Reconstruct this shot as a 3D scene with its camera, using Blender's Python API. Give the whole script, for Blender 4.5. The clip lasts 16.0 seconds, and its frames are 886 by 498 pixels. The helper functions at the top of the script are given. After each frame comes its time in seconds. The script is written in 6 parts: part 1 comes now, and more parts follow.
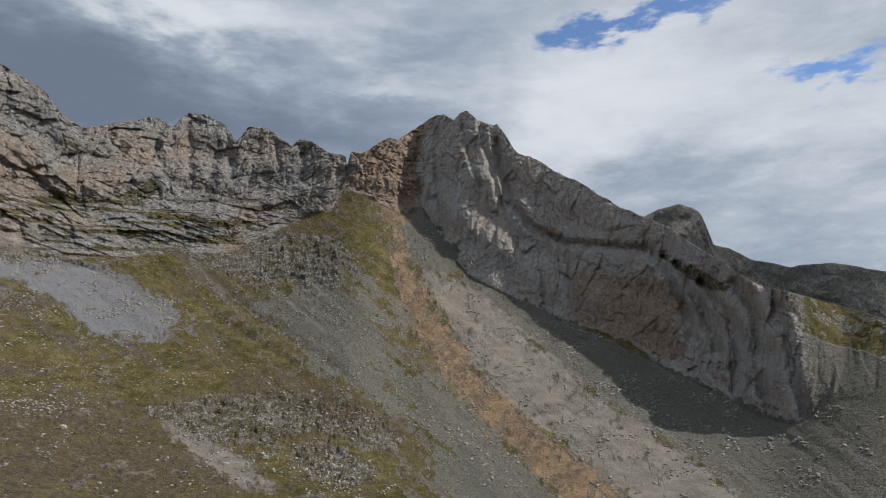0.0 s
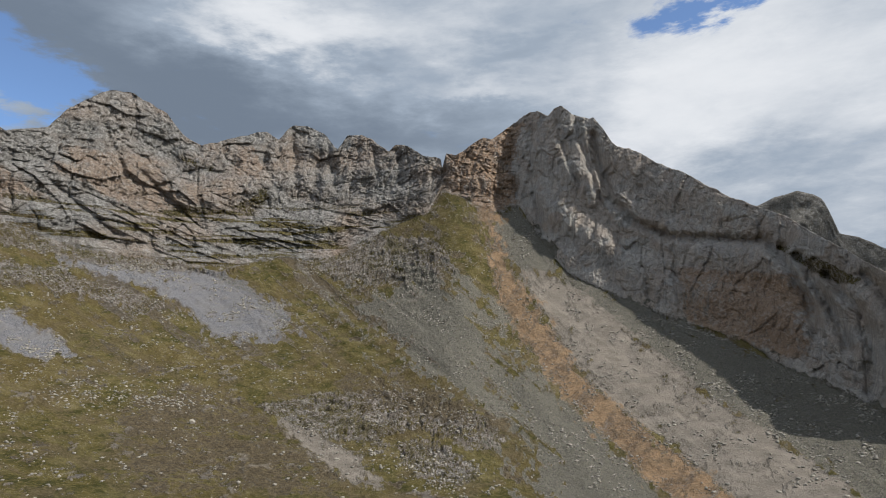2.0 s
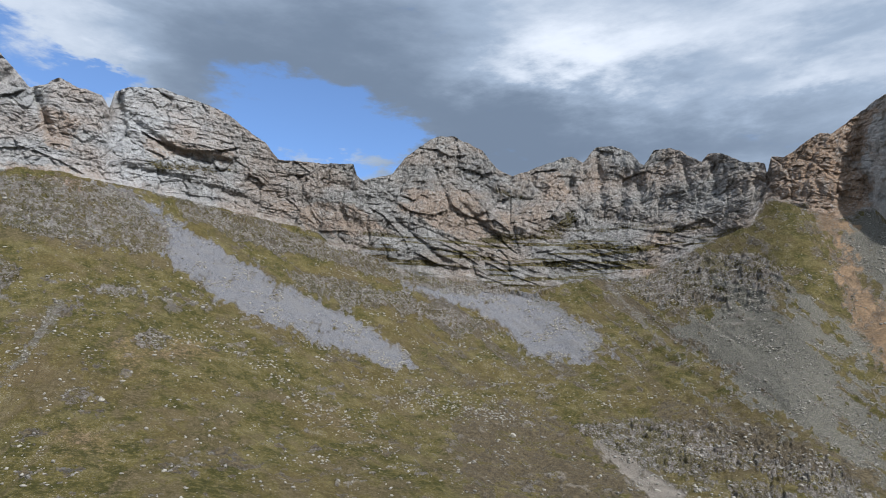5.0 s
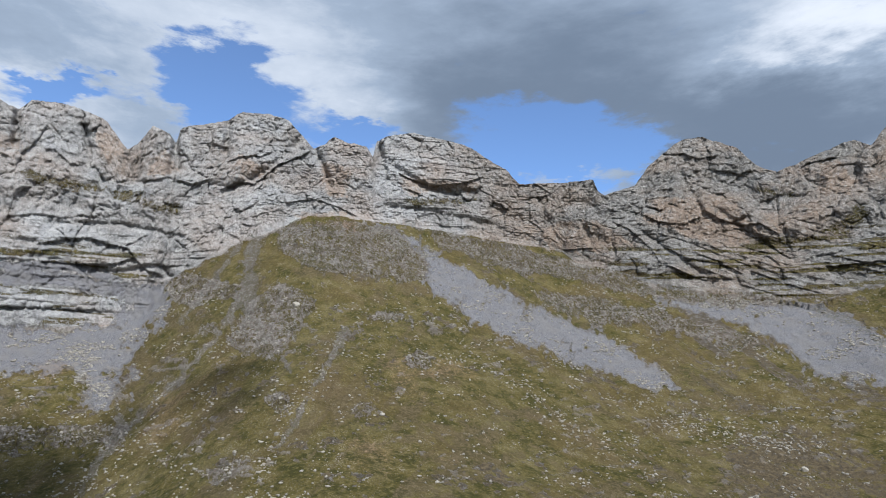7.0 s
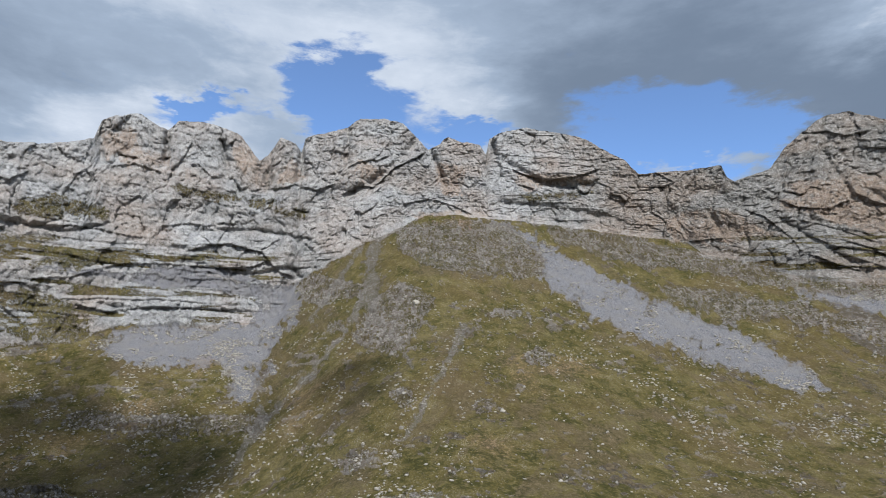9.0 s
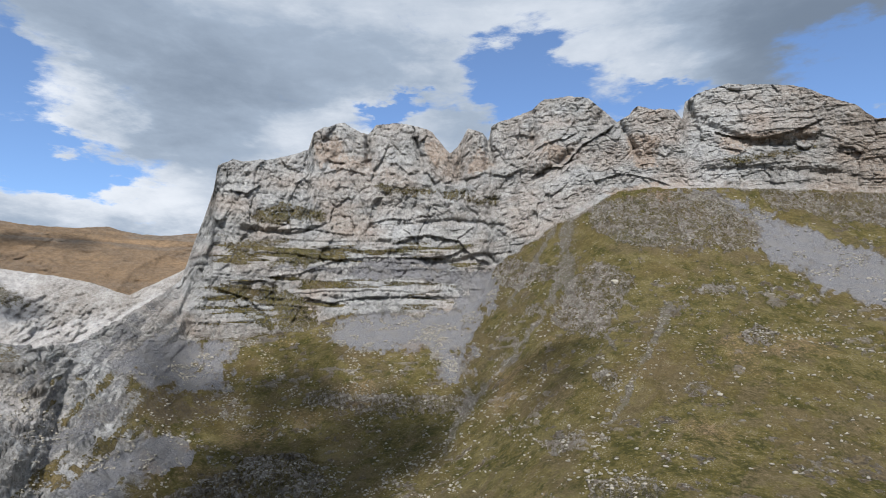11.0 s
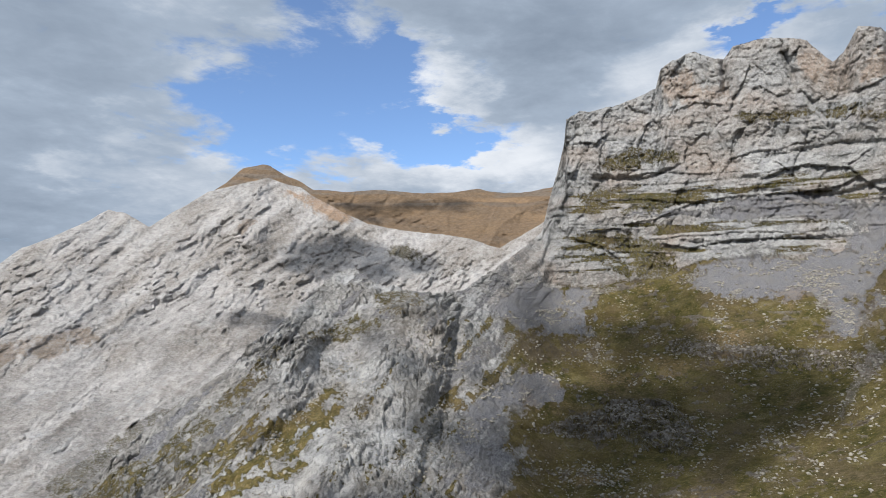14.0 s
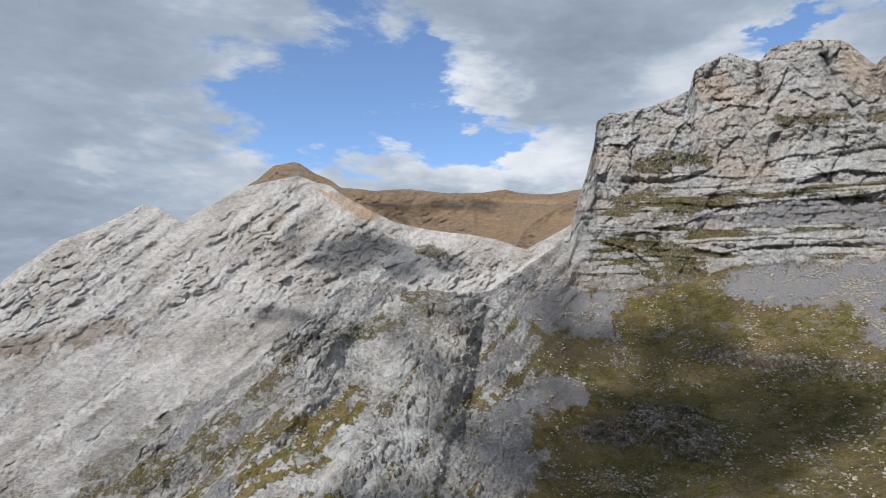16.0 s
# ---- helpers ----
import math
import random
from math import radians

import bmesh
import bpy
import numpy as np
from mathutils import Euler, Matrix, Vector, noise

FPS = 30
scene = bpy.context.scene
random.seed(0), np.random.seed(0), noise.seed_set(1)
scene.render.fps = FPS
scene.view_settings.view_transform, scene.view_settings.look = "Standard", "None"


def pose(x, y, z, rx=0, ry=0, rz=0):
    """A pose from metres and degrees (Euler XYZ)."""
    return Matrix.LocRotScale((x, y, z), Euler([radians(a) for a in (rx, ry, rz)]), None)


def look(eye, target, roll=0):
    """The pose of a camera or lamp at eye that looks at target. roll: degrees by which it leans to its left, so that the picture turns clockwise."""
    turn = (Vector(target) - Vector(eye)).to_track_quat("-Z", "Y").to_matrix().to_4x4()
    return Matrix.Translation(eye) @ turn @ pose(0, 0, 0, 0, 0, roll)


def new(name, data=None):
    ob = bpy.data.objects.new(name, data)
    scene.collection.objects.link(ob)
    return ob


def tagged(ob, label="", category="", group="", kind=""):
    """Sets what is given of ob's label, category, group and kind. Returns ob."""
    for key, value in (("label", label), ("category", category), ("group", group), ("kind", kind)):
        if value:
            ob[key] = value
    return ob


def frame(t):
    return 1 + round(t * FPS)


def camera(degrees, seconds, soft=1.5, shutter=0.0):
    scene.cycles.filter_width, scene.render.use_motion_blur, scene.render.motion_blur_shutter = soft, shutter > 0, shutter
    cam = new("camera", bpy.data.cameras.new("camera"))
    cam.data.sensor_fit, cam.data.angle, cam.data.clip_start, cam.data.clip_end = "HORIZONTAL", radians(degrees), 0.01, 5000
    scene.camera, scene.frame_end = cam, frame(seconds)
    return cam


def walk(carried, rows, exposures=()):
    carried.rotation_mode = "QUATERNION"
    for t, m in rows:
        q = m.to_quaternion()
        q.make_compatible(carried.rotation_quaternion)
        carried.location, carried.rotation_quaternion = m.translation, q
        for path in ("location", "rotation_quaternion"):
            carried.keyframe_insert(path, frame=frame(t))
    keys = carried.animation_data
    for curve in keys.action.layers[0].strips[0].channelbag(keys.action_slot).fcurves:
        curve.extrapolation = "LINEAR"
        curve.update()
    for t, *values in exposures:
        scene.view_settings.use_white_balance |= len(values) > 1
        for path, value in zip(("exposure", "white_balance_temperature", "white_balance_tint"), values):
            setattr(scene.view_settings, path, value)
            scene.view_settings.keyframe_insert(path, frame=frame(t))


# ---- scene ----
EXPO = [(0.0, -0.34, 6200, 10), (1.0, -0.2, 6350, 10), (2.5, -0.17, 6350, 10), (3.2, -0.07, 6150, 10), (5.3, 0.02, 5880, 10), (8.5, -0.02, 5920, 10), (11.5, -0.02, 6200, 10), (14.0, -0.03, 6250, 10), (16.0, -0.07, 6250, 10)]
# The viewer stands on a mountainside and turns where he is, from the right-hand peak to the pale mountain.
# Bearings are degrees, counted to the left of the first view; x is to the right of it, y ahead, z up.
cam = camera(72.25, 16.0, soft=0.3)
EYE = (0.0, 0.0, 0.0)
TURN = [
    # seconds, bearing, tilt, lean
    (0, 0.00, 6.81, -0.14),
    (0.5, 3.24, 6.59, -0.19),
    (1, 3.68, 6.02, -0.17),
    (1.5, 4.54, 6.07, -0.31),
    (2, 9.22, 6.86, -0.78),
    (2.5, 16.14, 7.30, -1.32),
    (3, 20.20, 8.38, -0.96),
    (3.2, 20.77, 8.79, -0.94),
    (5.3, 42.32, 9.81, 0.67),
    (5.5, 45.37, 10.67, 0.39),
    (6, 53.43, 10.63, -0.09),
    (6.5, 58.13, 10.61, 0.72),
    (7, 61.14, 10.34, 0.58),
    (7.5, 67.40, 11.13, 1.15),
    (8, 70.22, 10.22, 1.10),
    (8.2, 70.41, 9.91, 1.00),
    (10.3, 82.36, 9.83, 0.36),
    (10.5, 84.93, 9.49, 0.21),
    (11, 90.49, 8.20, -0.25),
    (11.5, 97.85, 7.42, -0.69),
    (12, 103.74, 6.19, -0.37),
    (12.5, 109.16, 4.31, -0.39),
    (13, 114.54, 4.71, -0.62),
    (13.5, 118.58, 4.21, -0.45),
    (14, 123.16, 3.52, -0.63),
    (14.5, 126.64, 3.21, -0.95),
    (15, 129.18, 2.65, -1.36),
    (15.5, 127.19, 3.36, 0.24),
    (16, 125.67, 3.52, 0.66),
]


def heading(bearing, tilt):
    b, e = radians(bearing), radians(tilt)
    return Vector((-math.sin(b) * math.cos(e), math.cos(b) * math.cos(e), math.sin(e)))


walk(cam, [(t, look(EYE, heading(b, e) * 100, lean)) for t, b, e, lean in TURN], EXPO)


# ---- light ----
SUN_BEARING, SUN_HEIGHT = -97.0, 46.0
sun = new("sun", bpy.data.lights.new("sun", "SUN"))
sun.data.energy, sun.data.angle, sun.data.color = 4.7, radians(0.9), (1.0, 0.95, 0.87)
sun.matrix_world = look(heading(SUN_BEARING, SUN_HEIGHT) * 500, (0, 0, 0))

GAPS = [
    (-14.1, 26.3, 3.1, 1.3), (-34.1, 20, 4.3, 1.2), (-21.3, 26.9, 5.5, 1), (51.6, 22.0, 4.6, 2.3),
    (43.9, 19.5, 2.5, 2.5), (49.9, 20, 4.3, 3.6), (52.6, 17.7, 2.9, 1.4), (44.8, 18.3, 2.6, 1.3),
    (81.9, 23.4, 4, 2.6), (70.6, 21.4, 3.7, 1.1), (96.2, 21, 3.6, 1.2), (83.8, 22.8, 3.5, 2), (69.3, 21.4, 3.2, 1.5),
    (124.1, 13.7, 4.9, 1.7), (127.6, 20.8, 1.3, 2.6), (95.7, 20.8, 3.2, 1.3), (82.3, 23.1, 4.5, 2.4),
    (54.3, 18.6, 2.3, 2.0), (143, 16, 4.6, 3.1), (135.7, 22.1, 4.7, 3.7), (129.8, 18.9, 5.3, 4.3),
    (122.9, 14.2, 4, 1.7), (136.3, 12.8, 4.2, 2.6), (96.8, 20, 2.3, 1.9),
]
BRIGHT = [
    (-12.7, 16, 5.9, 5.4), (13.3, 26.2, 10.6, 2.7), (19.6, 24, 5.4, 3.2), (-11.8, 20, 8.4, 7.3),
    (-26.6, 20.7, 12.5, 5.3), (-32.5, 14.3, 8.2, 5), (25.4, 25.5, 6.8, 1.5), (7.9, 21.3, 4.2, 1.3),
    (27.4, 25.8, 5.6, 4.1), (73.9, 26.9, 7.6, 2.9), (28.6, 24.8, 6.9, 3.2), (102.7, 18.5, 6.8, 2.1),
    (124.5, 18.5, 4.5, 2.7), (121.6, 11.3, 7.4, 2.3), (91.8, 27.7, 7.5, 2.7), (123.9, 18.3, 4.8, 3.2),
    (129.4, 13.8, 3.7, 2.4), (117.1, 11.9, 6.3, 3.2), (141.5, 12.1, 3.6, 2.6), (154.1, 11.3, 3.3, 2.8),
]
DARK = [
    (35.6, 16.1, 7, 3.1), (28.2, 19.6, 15.6, 4.3), (12.1, 16.6, 10.4, 2.6), (-19.2, 12, 9.1, 3),
    (4.6, 24.8, 9.6, 2.1), (50.3, 27.7, 11.2, 4.3), (23.3, 18.5, 16.4, 3), (51.9, 26.3, 13.7, 4.7),
    (33, 19.4, 8.6, 3.3), (115, 24.3, 11.3, 4.4), (59.1, 23.6, 9.3, 3.7), (95.3, 26, 7.3, 2.7),
    (43.4, 23.9, 14.3, 3.8), (35.3, 22.2, 13.8, 4.1), (158.3, 18.4, 13.7, 5.9), (116.9, 19.9, 9, 4.2),
    (160.7, 4.1, 7.1, 4.4), (140.4, 23.3, 3.1, 2.1),
]



class Nodes:
    """A short hand for node trees."""

    def __init__(self, tree):
        self.tree = tree
        tree.nodes.clear()

    def add(self, kind, *links, **settings):
        node = self.tree.nodes.new(kind)
        for key, value in settings.items():
            node.inputs[key[3:].replace("_", " ")].default_value = value
        for name, socket in links:
            self.tree.links.new(socket, node.inputs[name])
        return node

    def math(self, op, a, b=None, clamp=False):
        node = self.tree.nodes.new("ShaderNodeMath")
        node.operation, node.use_clamp = op, clamp
        for n, v in enumerate((a, b)):
            if v is None:
                continue
            if isinstance(v, (int, float)):
                node.inputs[n].default_value = v
            else:
                self.tree.links.new(v, node.inputs[n])
        return node.outputs[0]

    def mix(self, fac, a, b, blend="MIX"):
        node = self.tree.nodes.new("ShaderNodeMix")
        node.data_type, node.blend_type = "RGBA", blend
        for key, v in ((0, fac), (6, a), (7, b)):
            if isinstance(v, (int, float)):
                node.inputs[key].default_value = v
            elif isinstance(v, tuple):
                node.inputs[key].default_value = (*v, 1)
            else:
                self.tree.links.new(v, node.inputs[key])
        return node.outputs[2]

    def noise(self, vector, scale, detail=4, rough=0.55, distort=0.0):
        return self.add("ShaderNodeTexNoise", ("Vector", vector), in_Scale=scale, in_Detail=detail, in_Roughness=rough,
                        in_Distortion=distort).outputs["Fac"]

    def ramp(self, value, low, high):
        node = self.tree.nodes.new("ShaderNodeMapRange")
        node.interpolation_type = "SMOOTHSTEP"
        node.inputs["From Min"].default_value, node.inputs["From Max"].default_value = low, high
        self.tree.links.new(value, node.inputs["Value"])
        return node.outputs["Result"]


def make_world():
    """A broken sky: blue from the sky model, with a deck of cumulus in it."""
    world = bpy.data.worlds.new("sky")
    world.use_nodes = True
    scene.world = world
    n = Nodes(world.node_tree)
    sky = n.add("ShaderNodeTexSky")
    sky.sky_type, sky.sun_disc = "NISHITA", False
    sky.sun_elevation, sky.sun_rotation, sky.altitude = radians(SUN_HEIGHT), radians(-SUN_BEARING), 2000.0
    sky.air_density, sky.dust_density, sky.ozone_density = 1.0, 0.6, 1.5
    way = n.add("ShaderNodeTexCoord").outputs["Generated"]
    xyz = n.add("ShaderNodeSeparateXYZ", ("Vector", way)).outputs
    bearing = n.math("MULTIPLY", n.math("ARCTAN2", n.math("MULTIPLY", xyz[0], -1.0), xyz[1]), 57.2958)
    height = n.math("MULTIPLY", n.math("ARCSINE", xyz[2]), 57.2958)
    # the deck seen in perspective: cells shrink towards the horizon
    lift = n.math("ADD", n.math("MAXIMUM", xyz[2], 0.0), 0.28)
    deck = n.add("ShaderNodeCombineXYZ", ("X", n.math("DIVIDE", xyz[0], lift)), ("Y", n.math("DIVIDE", xyz[1], lift)),
                 ("Z", n.math("MULTIPLY", height, 0.05))).outputs[0]
    big = n.noise(deck, 1.6, 7, 0.58, 0.3)
    mid = n.noise(deck, 4.5, 7, 0.6, 0.4)
    wob = n.add("ShaderNodeTexNoise", ("Vector", deck), in_Scale=3.2, in_Detail=6.0, in_Roughness=0.6)
    wrgb = n.add("ShaderNodeSeparateColor", ("Color", wob.outputs["Color"])).outputs
    wb = n.math("ADD", bearing, n.math("MULTIPLY", n.math("SUBTRACT", wrgb[0], 0.5), 19.0))
    wh = n.math("ADD", height, n.math("MULTIPLY", n.math("SUBTRACT", wrgb[1], 0.5), 13.0))

    def blobs(table):
        total = None
        for b, h, across, up in table:
            dx = n.math("DIVIDE", n.math("SUBTRACT", wb, b), across)
            dy = n.math("DIVIDE", n.math("SUBTRACT", wh, h), up)
            far = n.math("ADD", n.math("MULTIPLY", dx, dx), n.math("MULTIPLY", dy, dy))
            blob = n.math("POWER", 2.0, n.math("MULTIPLY", far, -1.0))
            total = blob if total is None else n.math("ADD", total, blob)
        return total

    fray = n.noise(deck, 11.0, 8, 0.62, 0.3)
    gaps, bright, dark = blobs(GAPS), blobs(BRIGHT), blobs(DARK)
    body = n.math("ADD", n.math("MULTIPLY", n.math("SUBTRACT", mid, 0.5), 1.3), n.math("MULTIPLY", n.math("SUBTRACT", fray, 0.5), 0.8))
    thick = n.math("SUBTRACT", n.math("ADD", 0.66, body), n.math("MULTIPLY", gaps, 0.72))
    cover = n.ramp(thick, -0.04, 0.48)
    rim = n.math("SUBTRACT", 1.0, n.ramp(thick, 0.15, 0.75))
    lum = n.math("ADD", n.math("MULTIPLY", n.math("SUBTRACT", big, 0.5), 0.7), n.math("MULTIPLY", body, 0.40))
    lum = n.math("ADD", lum, n.math("SUBTRACT", n.math("MULTIPLY", bright, 0.25), n.math("MULTIPLY", dark, 0.22)))
    lum = n.math("ADD", lum, n.math("MULTIPLY", rim, 0.09))
    lum = n.ramp(n.math("ADD", lum, 0.40), -0.36, 1.06)
    tone = n.add("ShaderNodeValToRGB", ("Fac", lum))
    ramp = tone.color_ramp
    ramp.elements[0].position, ramp.elements[0].color = 0.0, (0.19, 0.235, 0.30, 1)
    ramp.elements[1].position, ramp.elements[1].color = 1.0, (0.87, 0.885, 0.905, 1)
    ramp.elements.new(0.5).color = (0.385, 0.45, 0.535, 1)
    blue = n.mix(1.0, sky.outputs[0], (0.13, 0.15, 0.17), "MULTIPLY")
    blue = n.mix(0.07, blue, (0.62, 0.68, 0.76))
    col = n.mix(cover, blue, tone.outputs[0])
    back = n.add("ShaderNodeBackground", ("Color", col), in_Strength=1.05)
    n.add("ShaderNodeOutputWorld", ("Surface", back.outputs[0]))


make_world()

# ---- materials ----
ROUGH = 0.95


def terrain_material(name, rock_pale, rock_dark, rock_warm):
    """Rock, turf, scree and earth; which of them lies where comes from the mesh's cover attributes."""
    m = bpy.data.materials.new(name)
    m.use_nodes = True
    n = Nodes(m.node_tree)
    at = n.add("ShaderNodeTexCoord").outputs["Object"]
    def layer(attribute):
        node = n.add("ShaderNodeAttribute")
        node.attribute_name = attribute
        return n.add("ShaderNodeSeparateColor", ("Color", node.outputs["Color"])).outputs

    one, two, tri = layer("cover_one"), layer("cover_two"), layer("rock_kind")
    broad, mid, fine, grain = n.noise(at, 0.012, 5), n.noise(at, 0.07, 6, 0.62), n.noise(at, 0.35, 5, 0.65), n.noise(at, 1.3, 3, 0.6)
    layered = n.add("ShaderNodeMapping", ("Vector", at), in_Scale=(0.045, 0.045, 0.16)).outputs[0]
    beds = n.noise(layered, 1.0, 6, 0.6, 0.5)
    upright = n.add("ShaderNodeMapping", ("Vector", at), in_Scale=(0.2, 0.2, 0.034)).outputs[0]
    runs = n.noise(upright, 1.0, 6, 0.62, 0.6)
    fringe = n.math("ADD", n.math("MULTIPLY", n.math("SUBTRACT", fine, 0.5), 1.7), n.math("MULTIPLY", n.math("SUBTRACT", grain, 0.5), 1.9))

    def broken(amount):
        return n.ramp(n.math("ADD", amount, fringe), 0.36, 0.64)

    def blended(amount):
        return n.ramp(n.math("ADD", amount, n.math("MULTIPLY", fringe, 0.5)), 0.12, 0.95)

    turf_on, scree_on, ochre_on = broken(one[0]), broken(one[1]), blended(one[2])
    pale_on, gravel_on, earth_on = blended(two[0]), broken(two[1]), blended(two[2])
    bent = n.mix(0.5, at, n.mix(1.0, n.add("ShaderNodeTexNoise", ("Vector", at), in_Scale=0.12, in_Detail=4.0).outputs["Color"], (7.0, 7.0, 7.0), "MULTIPLY"), "ADD")

    def joints(scale, width):
        web = n.add("ShaderNodeTexVoronoi", ("Vector", bent), in_Scale=scale)
        web.feature = "DISTANCE_TO_EDGE"
        return n.math("SUBTRACT", 1.0, n.ramp(web.outputs["Distance"], 0.0, width))

    seams = n.math("MULTIPLY", n.math("MAXIMUM", joints(0.11, 0.07), n.math("MULTIPLY", joints(0.33, 0.10), 0.7)), n.ramp(mid, 0.40, 0.56))
    # rock
    rock = n.mix(n.ramp(mid, 0.38, 0.62), rock_dark, rock_pale)
    rock = n.mix(tri[0], rock, n.mix(n.ramp(mid, 0.36, 0.62), (0.37, 0.376, 0.386), (0.57, 0.572, 0.574)))
    # rock of the shaded peak: colour lightened to stand in for sky fill
    rock = n.mix(n.math("MULTIPLY", tri[2], 0.9), rock, n.mix(n.ramp(runs, 0.35, 0.7), (0.38, 0.36, 0.335), (0.57, 0.525, 0.47)))
    # fewer dark marks on white rock, and on the peak to lift its shade
    clean = n.math("SUBTRACT", 1.0, n.math("MULTIPLY", n.math("MAXIMUM", tri[0], tri[2]), 0.7))
    rock = n.mix(n.math("MULTIPLY", n.math("MULTIPLY", n.ramp(n.noise(at, 0.028, 6, 0.68), 0.50, 0.60), 0.4), clean), rock, (0.18, 0.175, 0.165))
    rock = n.mix(n.math("MULTIPLY", n.math("MULTIPLY", n.ramp(n.noise(at, 0.16, 5, 0.7, 0.8), 0.53, 0.62), 0.42), clean), rock, (0.12, 0.117, 0.112))
    warm = n.math("MULTIPLY", tri[1], n.ramp(n.math("ADD", n.math("MULTIPLY", runs, 0.5), n.math("MULTIPLY", broad, 0.5)), 0.30, 0.50))
    rock = n.mix(warm, rock, rock_warm)
    rock = n.mix(n.math("MULTIPLY", n.math("MULTIPLY", n.ramp(beds, 0.56, 0.66), 0.32), clean), rock, (0.10, 0.095, 0.09))
    rock = n.mix(n.math("MULTIPLY", n.math("MULTIPLY", n.ramp(runs, 0.60, 0.76), 0.45), clean), rock, (0.11, 0.105, 0.10))
    rock = n.mix(n.math("MULTIPLY", n.math("MULTIPLY", seams, 0.42), clean), rock, (0.075, 0.072, 0.068))
    pits = n.noise(at, 0.2, 5, 0.62, 0.8)
    plain = n.math("SUBTRACT", 1.0, n.math("MULTIPLY", n.math("MAXIMUM", tri[2], n.math("MULTIPLY", tri[0], 0.5)), 0.75))
    rock = n.mix(n.math("MULTIPLY", n.math("MULTIPLY", n.ramp(pits, 0.54, 0.64), 0.5), plain), rock, (0.09, 0.087, 0.082))
    rock = n.mix(n.math("MULTIPLY", n.math("MULTIPLY", n.ramp(pits, 0.47, 0.38), 0.4), plain), rock, (0.58, 0.565, 0.54))
    rock = n.mix(n.math("MULTIPLY", n.math("MULTIPLY", n.ramp(grain, 0.53, 0.66), 0.3), plain), rock, (0.50, 0.49, 0.47))
    # turf with dry tufts and bare flecks
    tuft = n.noise(at, 0.8, 4, 0.7)
    turf = n.mix(n.ramp(mid, 0.38, 0.62), (0.050, 0.048, 0.012), (0.114, 0.091, 0.027))
    turf = n.mix(n.math("MULTIPLY", n.ramp(broad, 0.46, 0.6), 0.55), turf, (0.125, 0.088, 0.036))
    turf = n.mix(n.math("MULTIPLY", n.ramp(fine, 0.48, 0.62), 0.65), turf, (0.168, 0.137, 0.05))
    straw = n.noise(at, 0.03, 6, 0.68, 0.4)
    turf = n.mix(n.math("MULTIPLY", n.ramp(straw, 0.50, 0.64), 0.45), turf, (0.20, 0.163, 0.075))
    turf = n.mix(n.math("MULTIPLY", n.ramp(n.noise(at, 0.022, 5, 0.65), 0.54, 0.66), 0.6), turf, (0.135, 0.098, 0.055))
    turf = n.mix(n.math("MULTIPLY", n.ramp(tuft, 0.50, 0.38), 0.5), turf, (0.026, 0.026, 0.009))
    turf = n.mix(n.math("MULTIPLY", n.ramp(n.math("ADD", n.math("MULTIPLY", grain, 0.6), n.math("MULTIPLY", mid, 0.4)), 0.56, 0.64), 0.8), turf, (0.27, 0.24, 0.18))
    # broken stone
    scree = n.mix(n.ramp(grain, 0.40, 0.60), (0.085, 0.085, 0.094), (0.27, 0.265, 0.275))
    scree = n.mix(n.math("MULTIPLY", n.ramp(mid, 0.45, 0.6), 0.5), scree, (0.21, 0.20, 0.19))
    scree = n.mix(n.math("MULTIPLY", n.ramp(tuft, 0.58, 0.68), 0.6), scree, (0.34, 0.335, 0.33))
    gravel = n.mix(n.ramp(grain, 0.40, 0.60), (0.06, 0.056, 0.046), (0.225, 0.208, 0.175))
    gravel = n.mix(n.math("MULTIPLY", n.ramp(fine, 0.46, 0.6), 0.5), gravel, (0.115, 0.11, 0.075))
    gravel = n.mix(n.math("MULTIPLY", n.ramp(tuft, 0.60, 0.70), 0.6), gravel, (0.34, 0.32, 0.29))
    pale = n.mix(n.ramp(n.math("ADD", n.math("MULTIPLY", grain, 0.5), n.math("MULTIPLY", mid, 0.5)), 0.42, 0.58), (0.185, 0.160, 0.132), (0.275, 0.24, 0.20))
    pale = n.mix(n.math("MULTIPLY", n.ramp(tuft, 0.58, 0.70), 0.5), pale, (0.40, 0.38, 0.34))
    ochre = n.mix(n.ramp(n.math("ADD", n.math("MULTIPLY", fine, 0.5), n.math("MULTIPLY", mid, 0.5)), 0.42, 0.58), (0.20, 0.132, 0.076), (0.31, 0.205, 0.118))
    ochre = n.mix(n.math("MULTIPLY", n.ramp(grain, 0.55, 0.66), 0.5), ochre, (0.33, 0.28, 0.22))
    col = n.mix(turf_on, rock, turf)
    col = n.mix(scree_on, col, scree)
    col = n.mix(gravel_on, col, gravel)
    col = n.mix(earth_on, col, n.mix(n.ramp(n.math("ADD", n.math("MULTIPLY", fine, 0.5), n.math("MULTIPLY", grain, 0.5)), 0.42, 0.58), (0.060, 0.045, 0.023), (0.148, 0.115, 0.068)))
    col = n.mix(pale_on, col, pale)
    col = n.mix(ochre_on, col, ochre)
    # relief: beds and cracks on rock, stones on scree, tufts on turf
    bare = n.math("SUBTRACT", 1.0, n.math("ADD", n.math("ADD", turf_on, scree_on), n.math("ADD", ochre_on, n.math("ADD", pale_on, n.math("ADD", gravel_on, earth_on)))), clamp=True)
    crag = n.math("ADD", n.math("MULTIPLY", n.math("ADD", beds, runs), 1.6), n.math("SUBTRACT", n.math("MULTIPLY", fine, 1.2), n.math("MULTIPLY", seams, 0.4)))
